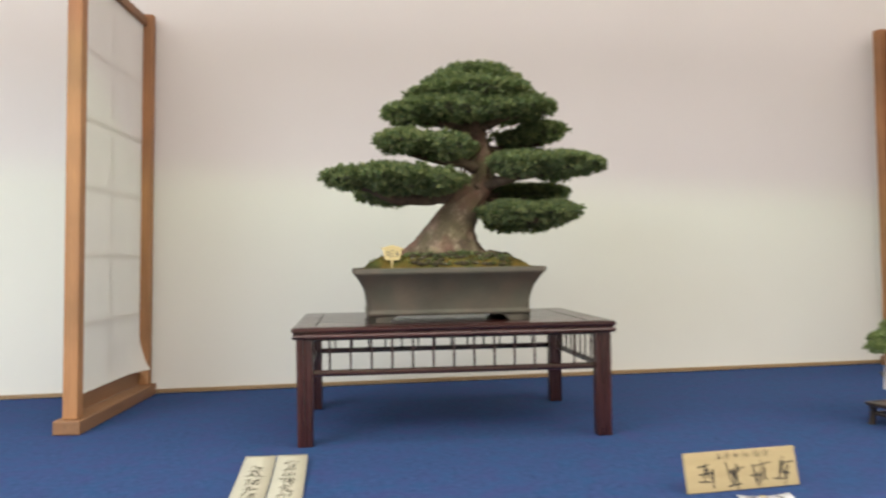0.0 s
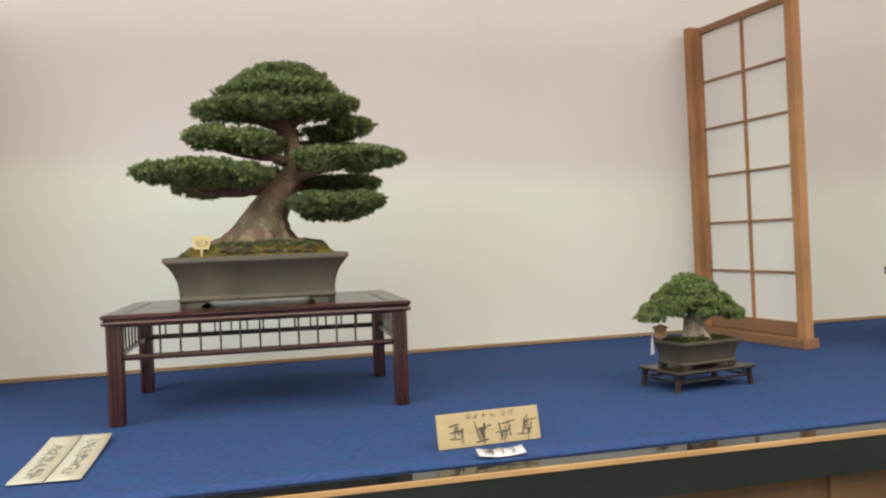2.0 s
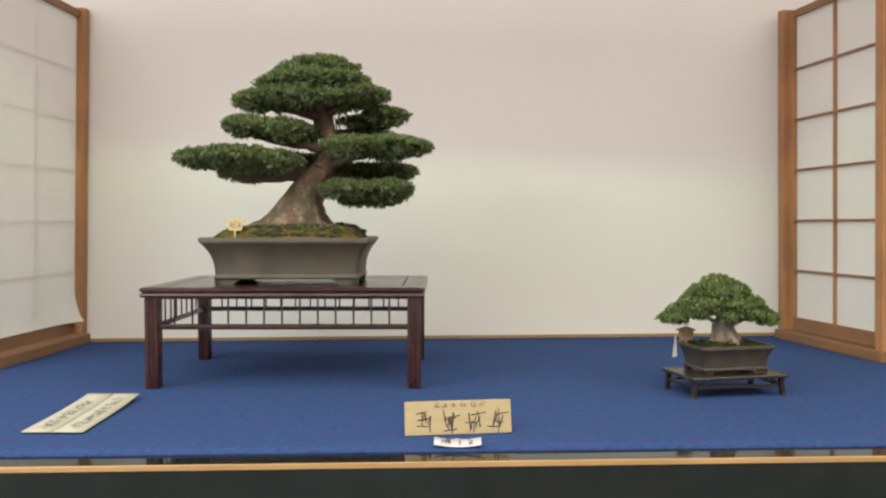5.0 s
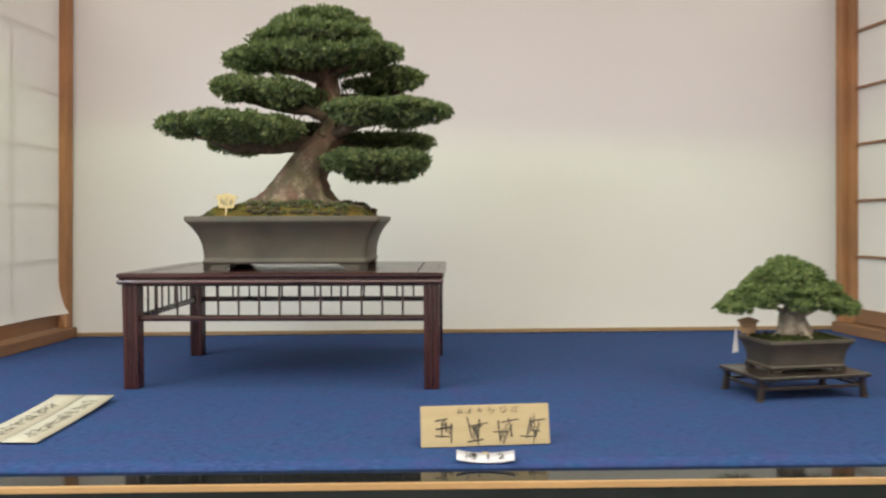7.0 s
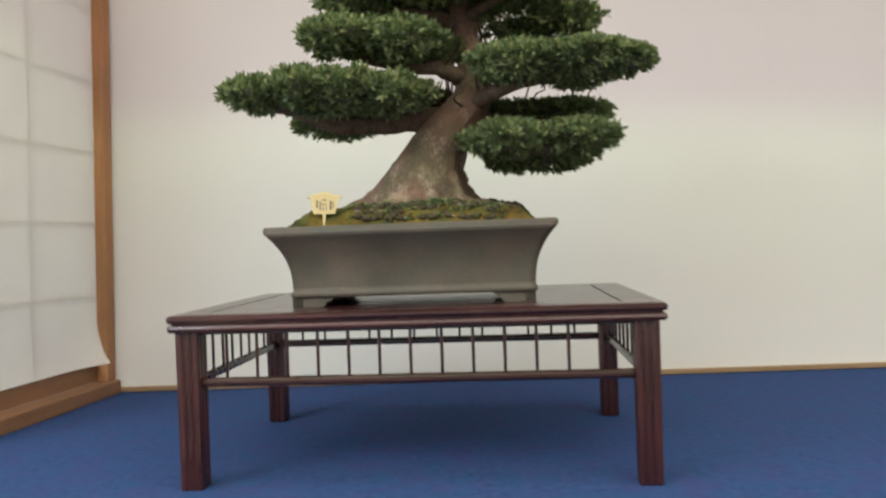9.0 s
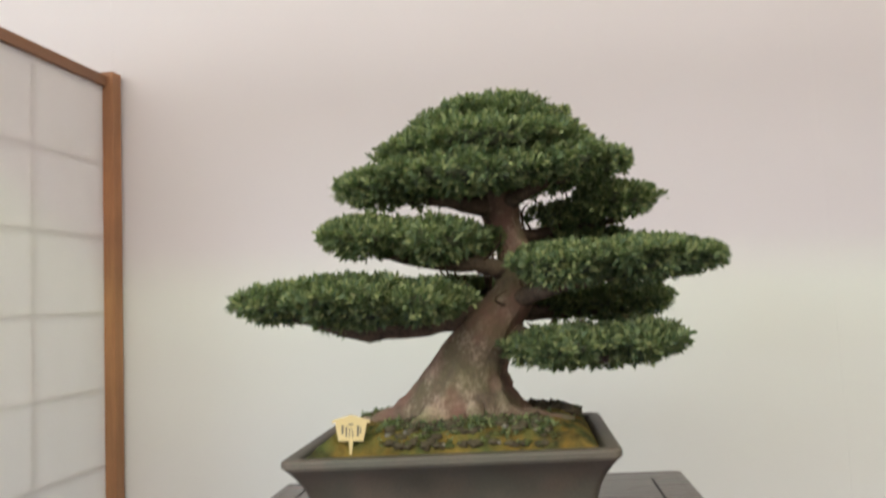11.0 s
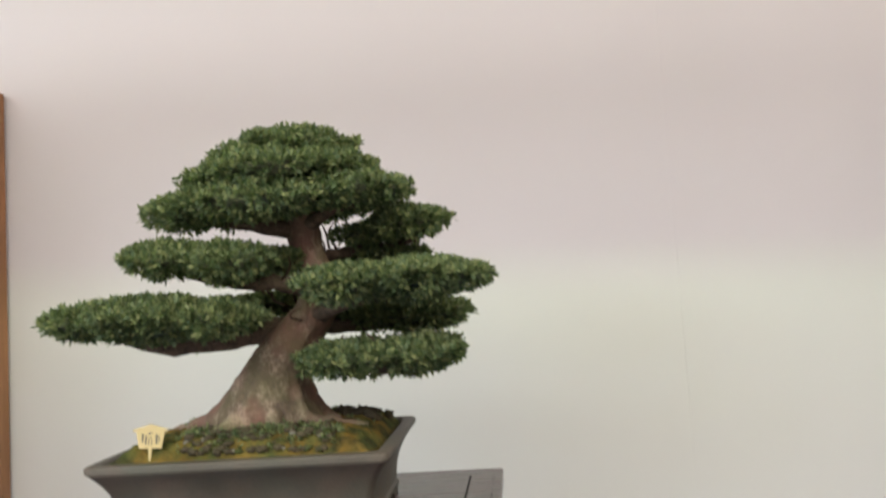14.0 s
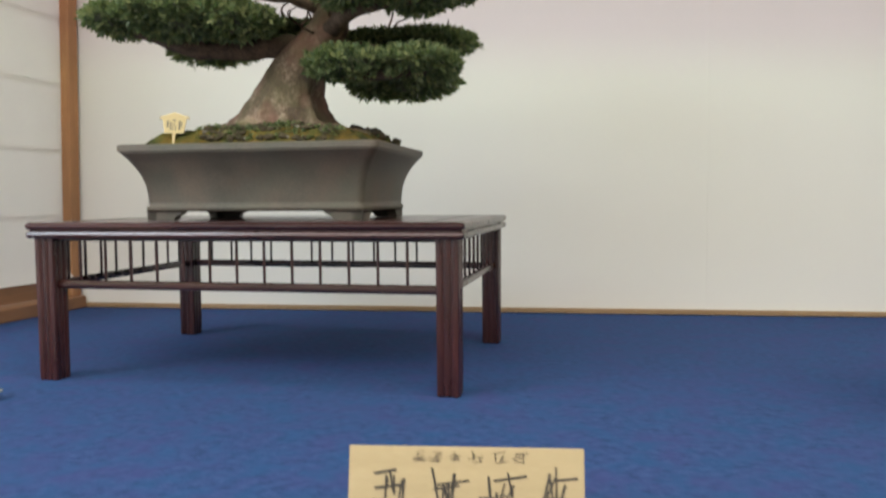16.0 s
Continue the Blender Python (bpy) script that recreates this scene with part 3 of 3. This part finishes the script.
    part("trunk", loft(rings), BARK, r, "thick flaring grey-brown trunk", True)
    limbs = [
        ([(.415, 2.325, 1.556), (.365, 2.305, 1.566), (.31, 2.275, 1.557), (.215, 2.22, 1.551), (.13, 2.18, 1.576), (.05, 2.17, 1.592)], [.030, .026, .020, .017, .010, .006]),
        ([(.45, 2.31, 1.64), (.40, 2.25, 1.655), (.33, 2.23, 1.66), (.24, 2.23, 1.68)], [.020, .014, .011, .006]),
        ([(.45, 2.31, 1.59), (.52, 2.23, 1.605), (.60, 2.21, 1.62), (.70, 2.22, 1.625)], [.022, .014, .010, .006]),
        ([(.44, 2.31, 1.545), (.52, 2.24, 1.50), (.60, 2.23, 1.49), (.68, 2.24, 1.495)], [.022, .014, .010, .006]),
        ([(.455, 2.31, 1.57), (.53, 2.36, 1.565), (.62, 2.37, 1.565), (.68, 2.37, 1.57)], [.020, .012, .009, .005]),
        ([(.45, 2.31, 1.70), (.51, 2.35, 1.708), (.58, 2.37, 1.715), (.66, 2.36, 1.725)], [.016, .011, .009, .005]),
        ([(.44, 2.31, 1.75), (.36, 2.25, 1.765), (.28, 2.25, 1.775)], [.018, .012, .006]),
        ([(.44, 2.31, 1.75), (.52, 2.25, 1.785), (.60, 2.26, 1.80)], [.016, .011, .006]),
        ([(.44, 2.31, 1.60), (.40, 2.37, 1.605), (.34, 2.40, 1.61)], [.014, .010, .005]),
    ]
    # branch colour includes the shade of the foliage above
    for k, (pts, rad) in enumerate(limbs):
        part("branch", tube([Vector(p) - o for p in pts], rad, 14, rough=0.35), SHADEDBARK, r, "", True)
    for pts, rad in (([(.395, 2.29, 1.415), (.440, 2.285, 1.394), (.49, 2.285, 1.386), (.55, 2.29, 1.380)], [.028, .018, .012, .006]),
                     ([(.30, 2.30, 1.420), (.25, 2.30, 1.400), (.205, 2.305, 1.390), (.16, 2.315, 1.382)], [.028, .022, .014, .006]),
                     ([(.375, 2.285, 1.425), (.388, 2.238, 1.396), (.405, 2.205, 1.384)], [.026, .014, .006]),
                     ([(.325, 2.285, 1.425), (.300, 2.238, 1.396), (.275, 2.21, 1.384)], [.026, .015, .006])):
        part("root", tube([Vector(p) - o for p in pts], rad, 12, rough=0.45), BARK, r, "", True)
    # fine twigs below and between the pads
    for pts, rad in limbs:
        for k in range(9):
            i = int(rng.integers(1, len(pts)))
            p = Vector(pts[i]).lerp(Vector(pts[i - 1]), float(rng.random()))
            q = p + Vector((rng.normal() * .03, rng.normal() * .03, .012 + abs(rng.normal()) * .018))
            s = q + Vector((rng.normal() * .015, rng.normal() * .02, .018))
            part("twig", tube([p - o, q - o, s - o], [.003, .0022, .001], 5), TWIG, r)
    pads = [
        # crown in three tiers round a full middle
        ([((0.443, 2.270, 1.847), (.120, .125, .066), .9)], 800),
        ([((0.443, 2.270, 1.895), (.118, .118, .043), .8), ((0.388, 2.250, 1.874), (.098, .112, .033), .9)], 1350),
        ([((0.353, 2.250, 1.845), (.108, .13, .034), .9), ((0.503, 2.250, 1.852), (.102, .125, .036), .9), ((0.428, 2.165, 1.850), (.12, .07, .032), .9)], 1500),
        ([((0.328, 2.250, 1.800), (.115, .13, .040), .85), ((0.244, 2.230, 1.789), (.074, .085, .030), .95), ((0.408, 2.170, 1.797), (.15, .085, .037), .85),
          ((0.557, 2.250, 1.808), (.095, .13, .036), .9), ((0.620, 2.230, 1.806), (.047, .07, .022), .9), ((0.458, 2.380, 1.812), (.13, .08, .05), .8)], 2600),
        ([((0.233, 2.185, 1.703), (.086, .10, .033), .9), ((0.400, 2.290, 1.694), (.055, .06, .024), 1.0), ((0.343, 2.180, 1.690), (.078, .095, .036), 1.0)], 1000),
        ([((0.647, 2.330, 1.752), (.075, .09, .032), .9), ((0.572, 2.350, 1.739), (.05, .06, .018), .8)], 520),
        ([((0.546, 2.180, 1.645), (.085, .09, .027), 1.5), ((0.672, 2.220, 1.648), (.105, .115, .028), 1.55), ((0.748, 2.210, 1.642), (.054, .065, .022), 1.1)], 1500),
        ([((0.644, 2.400, 1.575), (.112, .095, .028), 1.1), ((0.542, 2.400, 1.579), (.078, .085, .024), 1.2)], 860),
        ([((0.076, 2.170, 1.603), (.072, .09, .028), 1.0), ((0.194, 2.180, 1.603), (.125, .135, .038), 1.0), ((0.309, 2.180, 1.594), (.085, .11, .034), .95), ((0.200, 2.325, 1.571), (.115, .085, .032), 1.05), ((0.219, 2.160, 1.583), (.085, .085, .028), .8)], 2400),
        ([((0.532, 2.232, 1.508), (.092, .105, .030), 1.0), ((0.656, 2.262, 1.510), (.086, .115, .031), 1.1), ((0.620, 2.392, 1.492), (.095, .09, .032), 1.0), ((0.538, 2.377, 1.485), (.060, .075, .026), 1.0)], 1600),
        ([((0.335, 2.400, 1.612), (.100, .07, .021), .9)], 420),
        ([((0.573, 2.390, 1.696), (.10, .055, .016), .9)], 300),
        ([((0.547, 2.335, 1.736), (.050, .045, .020), 1.0)], 70),
    ]
    for lobes, tufts in pads:
        pad(r, o, lobes, int(tufts * 1.3), LEAF, 0.0140, rng, width=0.38, leaves=9, under=0.5)
    return r


big_tree()

soil_root = root("pot_soil", POT @ Matrix.Translation((0, 0, 0.1)), "mossy soil heaped round the trunk with dark clumps", "soil")
HEAP = (0.2425, 0.1745, 0.030, 0.062, 3.0)
part("moss", mound(*HEAP), MOSS, soil_root, "", True)
rng0 = random.Random(5)
for mat, count, nm, lo, hi in ((SOIL, 190, "clump", 0.003, 0.0085), (MOSSD, 60, "moss_tuft", 0.003, 0.007), (STONE, 14, "pebble", 0.003, 0.005)):
    for k in range(count):
        bm = bmesh.new()
        x = rng0.uniform(-0.10, 0.16)
        y = -0.115 + 0.035 * rng0.gauss(0, 1) if rng0.random() < 0.8 else rng0.uniform(0.02, 0.14)
        y = max(-0.16, min(0.16, y))
        s = rng0.uniform(lo, hi)
        lump(bm, (x, y, soil_height(x, y, *HEAP) + 0.15 * s), (s * 1.3, s, s * 0.8), k * 3.1)
        part(nm, bm, mat, soil_root, "", True)
rs = np.random.default_rng(21)
spots = [(float(rs.uniform(-0.12, 0.17)), float(rs.normal(-0.105, 0.03))) for k in range(320)] + [(float(rs.uniform(-0.21, 0.21)), float(rs.uniform(-0.02, 0.15))) for k in range(120)]
weeds = leaf_cloud(np.array([(x, max(-0.16, y), soil_height(x, max(-0.16, y), *HEAP)) for x, y in spots]), np.array([(0, 0, 1.0)] * len(spots)), 6, 0.009, 0.4, 1.1, rs)
weeds.materials.append(LEAF)
tagged(part("ground_cover", weeds, None, soil_root, "tiny green weeds in the moss"), "", "", "", "stuff")
for k in range(16):
    bm = bmesh.new()
    x, y = 0.130 + 0.0055 * k + rng0.uniform(-.006, .006), 0.07 + rng0.uniform(-.04, .06)
    lump(bm, (x, y, soil_height(x, y, *HEAP) + 0.004), (0.013, 0.012, rng0.uniform(0.007, 0.012)), 40 + k)
    part("clump", bm, SOIL, soil_root, "", True)


# ---- small signs ----
def plate(outline, depth, bm=None):
    """A flat board of that outline (x, z), its face at y = 0 and its back at y = depth."""
    bm = bm or bmesh.new()
    a = [bm.verts.new((x, 0, z)) for x, z in outline]
    b = [bm.verts.new((x, depth, z)) for x, z in outline]
    n = len(outline)
    bm.faces.new(a)
    bm.faces.new(b[::-1])
    for i in range(n):
        bm.faces.new((a[i], b[i], b[(i + 1) % n], a[(i + 1) % n]))
    return bm


def house_tag(m, mat, label, k, marks):
    r = root("plant_tag", m, label, "tag")
    part("board", plate([(x * k, z * k) for x, z in ((-.023, .014), (-.018, -.012), (.018, -.012), (.023, .014), (0, .021))], 0.0025), mat, r)
    part("roof", plate([(x * k, z * k) for x, z in ((-.028, .013), (-.027, .017), (0, .025), (.027, .017), (.028, .013), (0, .019))], 0.004), mat, r).location = (0, -0.001, 0)
    part("stake", plate([(x * k, z * k) for x, z in ((-.003, -.012), (0, -.045), (.003, -.012))], 0.0022), mat, r)
    for x, z, w, h in marks:
        part("ink_bar", box((x - 0.75 * w) * k, (x + 0.75 * w) * k, -0.0008, -0.0003, (z - 0.8 * h) * k, (z + 0.8 * h) * k), INKP, r)
    return r


house_tag(pose(0.190, 2.157, 1.394, -6, 2, 1), TAGWOOD, "small yellow wooden roofed tag stuck in the moss", 1.12,
          [(-.012, .004, .0018, .008), (-.0065, .001, .0014, .009), (0, .011, .0045, .0014), (0, .004, .004, .0012), (-.002, -.003, .001, .005), (.003, -.003, .001, .005), (.0105, .002, .0020, .009), (.0145, .003, .001, .006)])


def bars(parent, cx, cz, w, h, count, seed, mat, face=-0.0006):
    """Strokes of unreadable brush writing, as short plain bars within a square."""
    rg = random.Random(seed)
    for k in range(count):
        flat = rg.random() < 0.55
        a, b = (rg.uniform(.20, .46) * w, rg.uniform(.020, .034) * h) if flat else (rg.uniform(.020, .036) * w, rg.uniform(.18, .42) * h)
        x, z = cx + rg.uniform(-.30, .30) * w, cz + (k / (count - 1) - 0.5) * 0.8 * h if flat else cz + rg.uniform(-.2, .2) * h
        ob = part("ink_bar", box(-a, a, face, face + 0.0004, -b, b), mat, parent)
        ob.matrix_basis = pose(x, 0, z, 0, rg.uniform(-14, 14) + (0 if flat else rg.choice((0, 0, 16))), 0)


# name card, leaning back, with its number slip
card = root("name_card", pose(0.879, 1.5445, STAGE + 0.0015, -13, 0, 7.5), "pale yellow wooden name card with black brush strokes", "card")
part("board", box(-0.128, 0.128, 0, 0.006, 0, 0.079, 0.001), CARDWOOD, card)
for k, x in enumerate((-0.078, -0.020, 0.038, 0.097)):
    bars(card, x, 0.031, 0.042, 0.052, 9, 20 + k, INK)
for k in range(6):
    bars(card, -0.054 + 0.0225 * k, 0.0685, 0.018, 0.012, 6, 60 + k, INK)
part("prop", box(-0.02, 0.02, 0.006, 0.05, 0.0, 0.004), CARDWOOD, card)

slip = root("number_slip", pose(0.874, 1.426, STAGE + 0.004, -79, 0, -1.0), "white paper slip with a printed number", "slip")
bm = bmesh.new()
cols = []
for i in range(17):
    x = -0.053 + 0.106 * i / 16
    y = -0.006 * (x / 0.053) ** 2
    cols.append([bm.verts.new((x, y, 0)), bm.verts.new((x, y, 0.038)), bm.verts.new((x, y + 0.0006, 0.038)), bm.verts.new((x, y + 0.0006, 0))])
for a, b in zip(cols, cols[1:]):
    for i in range(4):
        bm.faces.new((a[i], b[i], b[(i + 1) % 4], a[(i + 1) % 4]))
part("paper", bm, WHITEPAPER, slip, "", True)
part("tape", box(-0.006, 0.006, -0.0012, -0.0004, 0.033, 0.040, 0.0003), CARDWOOD, slip, "bit of yellow tape")


def lettering(name, text, size, m, mat, parent):
    c = bpy.data.curves.new(name, "FONT")
    c.body, c.size, c.align_x, c.align_y, c.extrude = text, size, "CENTER", "CENTER", 0.0002
    c.materials.append(mat)
    ob = new(name, c)
    ob.parent = parent
    ob.matrix_basis = m
    return ob


lettering("numeral", "特", 0.030, pose(-0.028, -0.0026, 0.019, 90, 0, 0), INK, slip)
lettering("numeral", "1", 0.030, pose(0.005, -0.0012, 0.019, 90, 0, 0), INK, slip)
lettering("numeral", "2", 0.030, pose(0.029, -0.0028, 0.019, 90, 0, 0), INK, slip)


# two strips of brush-written paper on one curled card, lying on the carpet
def written_strips():
    r = root("written_note", pose(-0.090, 1.738, STAGE + 0.002, 0, 0, 0), "two cream paper strips with faint brush writing, curling up", "note")
    for s in (0, 1):
        bm = bmesh.new()
        rows = []
        for i in range(25):
            v = i / 24
            y = -0.190 + 0.385 * v
            z = 0.004 + 0.010 * v ** 3
            a, b = (-0.0735, -0.0014) if s == 0 else (0.0022, 0.0735)
            sk = -0.012 * v
            rows.append([bm.verts.new((a + sk, y, z)), bm.verts.new((b + sk, y, z)), bm.verts.new((b + sk, y, z - 0.0025)), bm.verts.new((a + sk, y, z - 0.0025))])
        for p, q in zip(rows, rows[1:]):
            for i in range(4):
                bm.faces.new((p[i], q[i], q[(i + 1) % 4], p[(i + 1) % 4]))
        bm.faces.new(rows[0])
        bm.faces.new(rows[-1][::-1])
        part("paper_strip", bm, CREAMPAPER, r, "", True)
        rg = random.Random(90 + s)
        for k in range(9 if s == 0 else 10):
            v = 0.12 + 0.75 * k / 9
            y, z = -0.190 + 0.373 * v, 0.004 + 0.010 * v ** 3 + 0.0008
            cx = (-0.037 if s == 0 else 0.037) - 0.012 * v
            for q in range(8):
                flat = rg.random() < 0.5
                a, b = (rg.uniform(.004, .010), .0010) if flat else (.0010, rg.uniform(.004, .011))
                ob = part("ink_bar", box(-a, a, -b, b, -0.0002, 0.0002), INKP, r)
                ob.matrix_basis = pose(cx + rg.uniform(-.013, .013), y + rg.uniform(-.013, .013), z, 0, 0, rg.uniform(-25, 25))
                slope = 0.030 * v * v / 0.373
                ob.rotation_euler.x = math.atan(slope)


written_strips()


# ---- small bonsai on its stand ----
SMALL = pose(1.679, 2.043, STAGE, 0, 0, 12.0)


def small_stand():
    r = root("low_stand", SMALL, "low black-brown wooden stand on the carpet", "stand")
    hx, hy, top = 0.154, 0.094, 0.062
    prof = [(-0.003, -0.010), (0, -0.008), (0, -0.003), (-0.002, 0), (-0.010, 0), (-0.0115, -0.001)]
    part("tabletop", loft([rounded(hx + o, hy + o, 0.004, top + z, 4) for o, z in prof]), BLACKWOOD, r)
    for sx in (-1, 1):
        for sy in (-1, 1):
            x, y = sx * (hx - 0.016), sy * (hy - 0.016)
            rings = [rounded(0.0072 * k, 0.0072 * k, 0.0018, z, 3) for z, k in ((0, 1.15), (0.006, 1.0), (0.035, 0.9), (top - 0.0102, 1.1))]
            part("leg", loft([[p + Vector((x + sx * 0.005 * (1 - p.z / 0.052) ** 2, y + sy * 0.002 * (1 - p.z / 0.052) ** 2, 0)) for p in g] for g in rings]), BLACKWOOD, r)
    for s in (-1, 1):
        part("stretcher", box(-hx + 0.025, hx - 0.025, s * (hy - 0.016) - 0.004, s * (hy - 0.016) + 0.004, 0.026, 0.034, 0.0015), BLACKWOOD, r)
        part("stretcher", box(s * (hx - 0.016) - 0.004, s * (hx - 0.016) + 0.004, -hy + 0.025, hy - 0.025, 0.026, 0.034, 0.0015), BLACKWOOD, r)
        part("brace", tube([(s * (hx - 0.026), -hy + 0.016, 0.034), (s * (hx - 0.040), -hy + 0.016, 0.046), (s * (hx - 0.062), -hy + 0.016, 0.0515)], [.003, .003, .003], 6), BLACKWOOD, r)


small_stand()
SPOT = SMALL @ pose(0.008, 0.006, 0.0624)
pot("small_bonsai_pot", SPOT, 0.120, 0.078, 0.082, 0.017, CLAYD, "dark brown unglazed rectangular small bonsai pot", 0.011)
sm = root("small_pot_soil", SPOT @ Matrix.Translation((0, 0, 0.05)), "dark mossy soil in the small pot", "soil")
part("moss", mound(0.108, 0.066, 0.018, 0.018, 8.0, 30), MOSSD, sm, "", True)


rw = np.random.default_rng(31)
spots = [(float(rw.uniform(-0.1, 0.1)), float(rw.uniform(-0.058, 0.058))) for k in range(260)]
weeds = leaf_cloud(np.array([(x, y, soil_height(x, y, 0.108, 0.066, 0.018, 0.018, 8.0)) for x, y in spots]), np.array([(0, 0, 1.0)] * len(spots)), 6, 0.008, 0.5, 1.0, rw)
weeds.materials.append(MOSSD)
tagged(part("ground_cover", weeds, None, sm, "tiny dark green weeds on the soil"), "", "", "", "stuff")


def small_tree():
    rng = np.random.default_rng(11)
    o = SPOT @ Vector((0, 0, 0.078))
    r = root("small_bonsai_tree", Matrix.Translation(o), "small bright green bonsai with a dome over a pale rooted trunk", "bonsai tree")
    cx, cy, b = o.x, o.y, o.z
    n = 40
    rings = []
    for z, dx, w, d in ((-.008, .004, .046, .032), (.006, .003, .040, .029), (.016, .002, .034, .027), (.030, -.002, .032, .026), (.045, -.006, .028, .023), (.060, -.008, .027, .021), (.085, -.008, .014, .013), (.12, -.006, .006, .006)):
        low = max(0.0, 1 - z / 0.05)
        rings.append([Vector((dx + 1.2 * w * k * math.cos(a), 1.15 * d * k * math.sin(a), z)) for a in [2 * math.pi * i / n for i in range(n)] for k in [1 + 0.22 * low * math.sin(5 * a + 1.2) + 0.14 * low * math.sin(9 * a) + 0.08 * noise.noise((math.cos(a) * 3, math.sin(a) * 3, z * 60))]])
    part("trunk", loft(rings), BARKP, r, "pale grey trunk with spreading roots", True)
    for a, reach, k in ((-110, .052, 1.15), (-62, .058, 1.0), (-20, .066, .9), (-150, .060, 1.0), (175, .072, .9), (120, .050, .9), (50, .055, .9)):
        u, v = math.cos(radians(a)), math.sin(radians(a)) * 0.8
        part("root", tube([(-.004 + .010 * u, .010 * v, .040), (-.002 + .024 * u, .024 * v, .020), (.6 * reach * u, .6 * reach * v, .005), (reach * u, reach * v, -.006)], [.012 * k, .013 * k, .010 * k, .004 * k], 10, rough=0.4), BARKP, r, "", True)
    for pts in ([(-.01, 0, .045), (-.04, -.01, .072), (-.07, -.01, .085)], [(0, 0, .05), (.038, -.01, .072), (.068, -.01, .085)], [(0, .01, .06), (.03, .04, .085), (.05, .05, .11)], [(-.01, -.01, .06), (-.02, -.04, .08), (-.03, -.055, .10)], [(-.01, 0, .08), (-.04, .02, .11), (-.05, .02, .14)]):
        part("branch", tube(pts, [.010, .007, .003], 8, rough=0.3), BARKP, r, "", True)
    # solid dark lump stands in for the shade of an opening between roots
    bm = bmesh.new()
    lump(bm, (.008, -.0285, .013), (.007, .006, .011), 3.3)
    part("root_gap_shade", bm, SOIL, r, "dark lump as the shade of a gap between the roots", True)
    dx = -0.024
    # the dome is a heap of many small uneven clumps
    clumps = [(.0, .0, .158, .048), (-.042, -.012, .142, .042), (.040, -.008, .146, .042), (.0, -.045, .140, .044), (.004, .042, .142, .046),
              (-.072, -.018, .116, .038), (-.030, -.060, .114, .038), (.028, -.062, .112, .040), (.074, -.020, .116, .040), (.060, .036, .114, .042), (-.052, .040, .114, .042),
              (-.104, -.016, .094, .036), (-.070, -.052, .092, .034), (.010, -.074, .086, .030), (.068, -.056, .090, .034), (.106, -.014, .092, .036), (.100, .034, .092, .036), (-.094, .034, .092, .036),
              (-.136, -.010, .078, .028), (-.118, -.038, .076, .026), (.136, -.012, .078, .028), (.118, -.044, .074, .026)]
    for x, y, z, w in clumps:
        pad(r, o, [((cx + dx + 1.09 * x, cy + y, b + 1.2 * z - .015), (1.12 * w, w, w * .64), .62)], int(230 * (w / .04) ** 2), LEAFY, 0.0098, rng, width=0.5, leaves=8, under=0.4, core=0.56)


small_tree()
house_tag(SPOT @ pose(-0.106, 0.040, 0.102, -5, 3, 4), TANWOOD, "tan wooden roofed tag stuck in the small pot", 1.15, [(-.006, .002, .0012, .006), (.004, .002, .003, .001)])
hang = root("hanging_label", SPOT @ pose(-0.150, 0.025, 0.070, 0, 4, 12), "narrow white paper label hanging at the small pot", "label")
part("paper", plate([(-.008, -.030), (.010, -.027), (.000, .034), (-.004, .034)], 0.0008), WHITEPAPER, hang)
part("string", tube([(-.002, 0, .033), (-.001, 0, .05), (.004, .004, .068)], [.0006, .0006, .0006], 5), WHITEPAPER, hang)
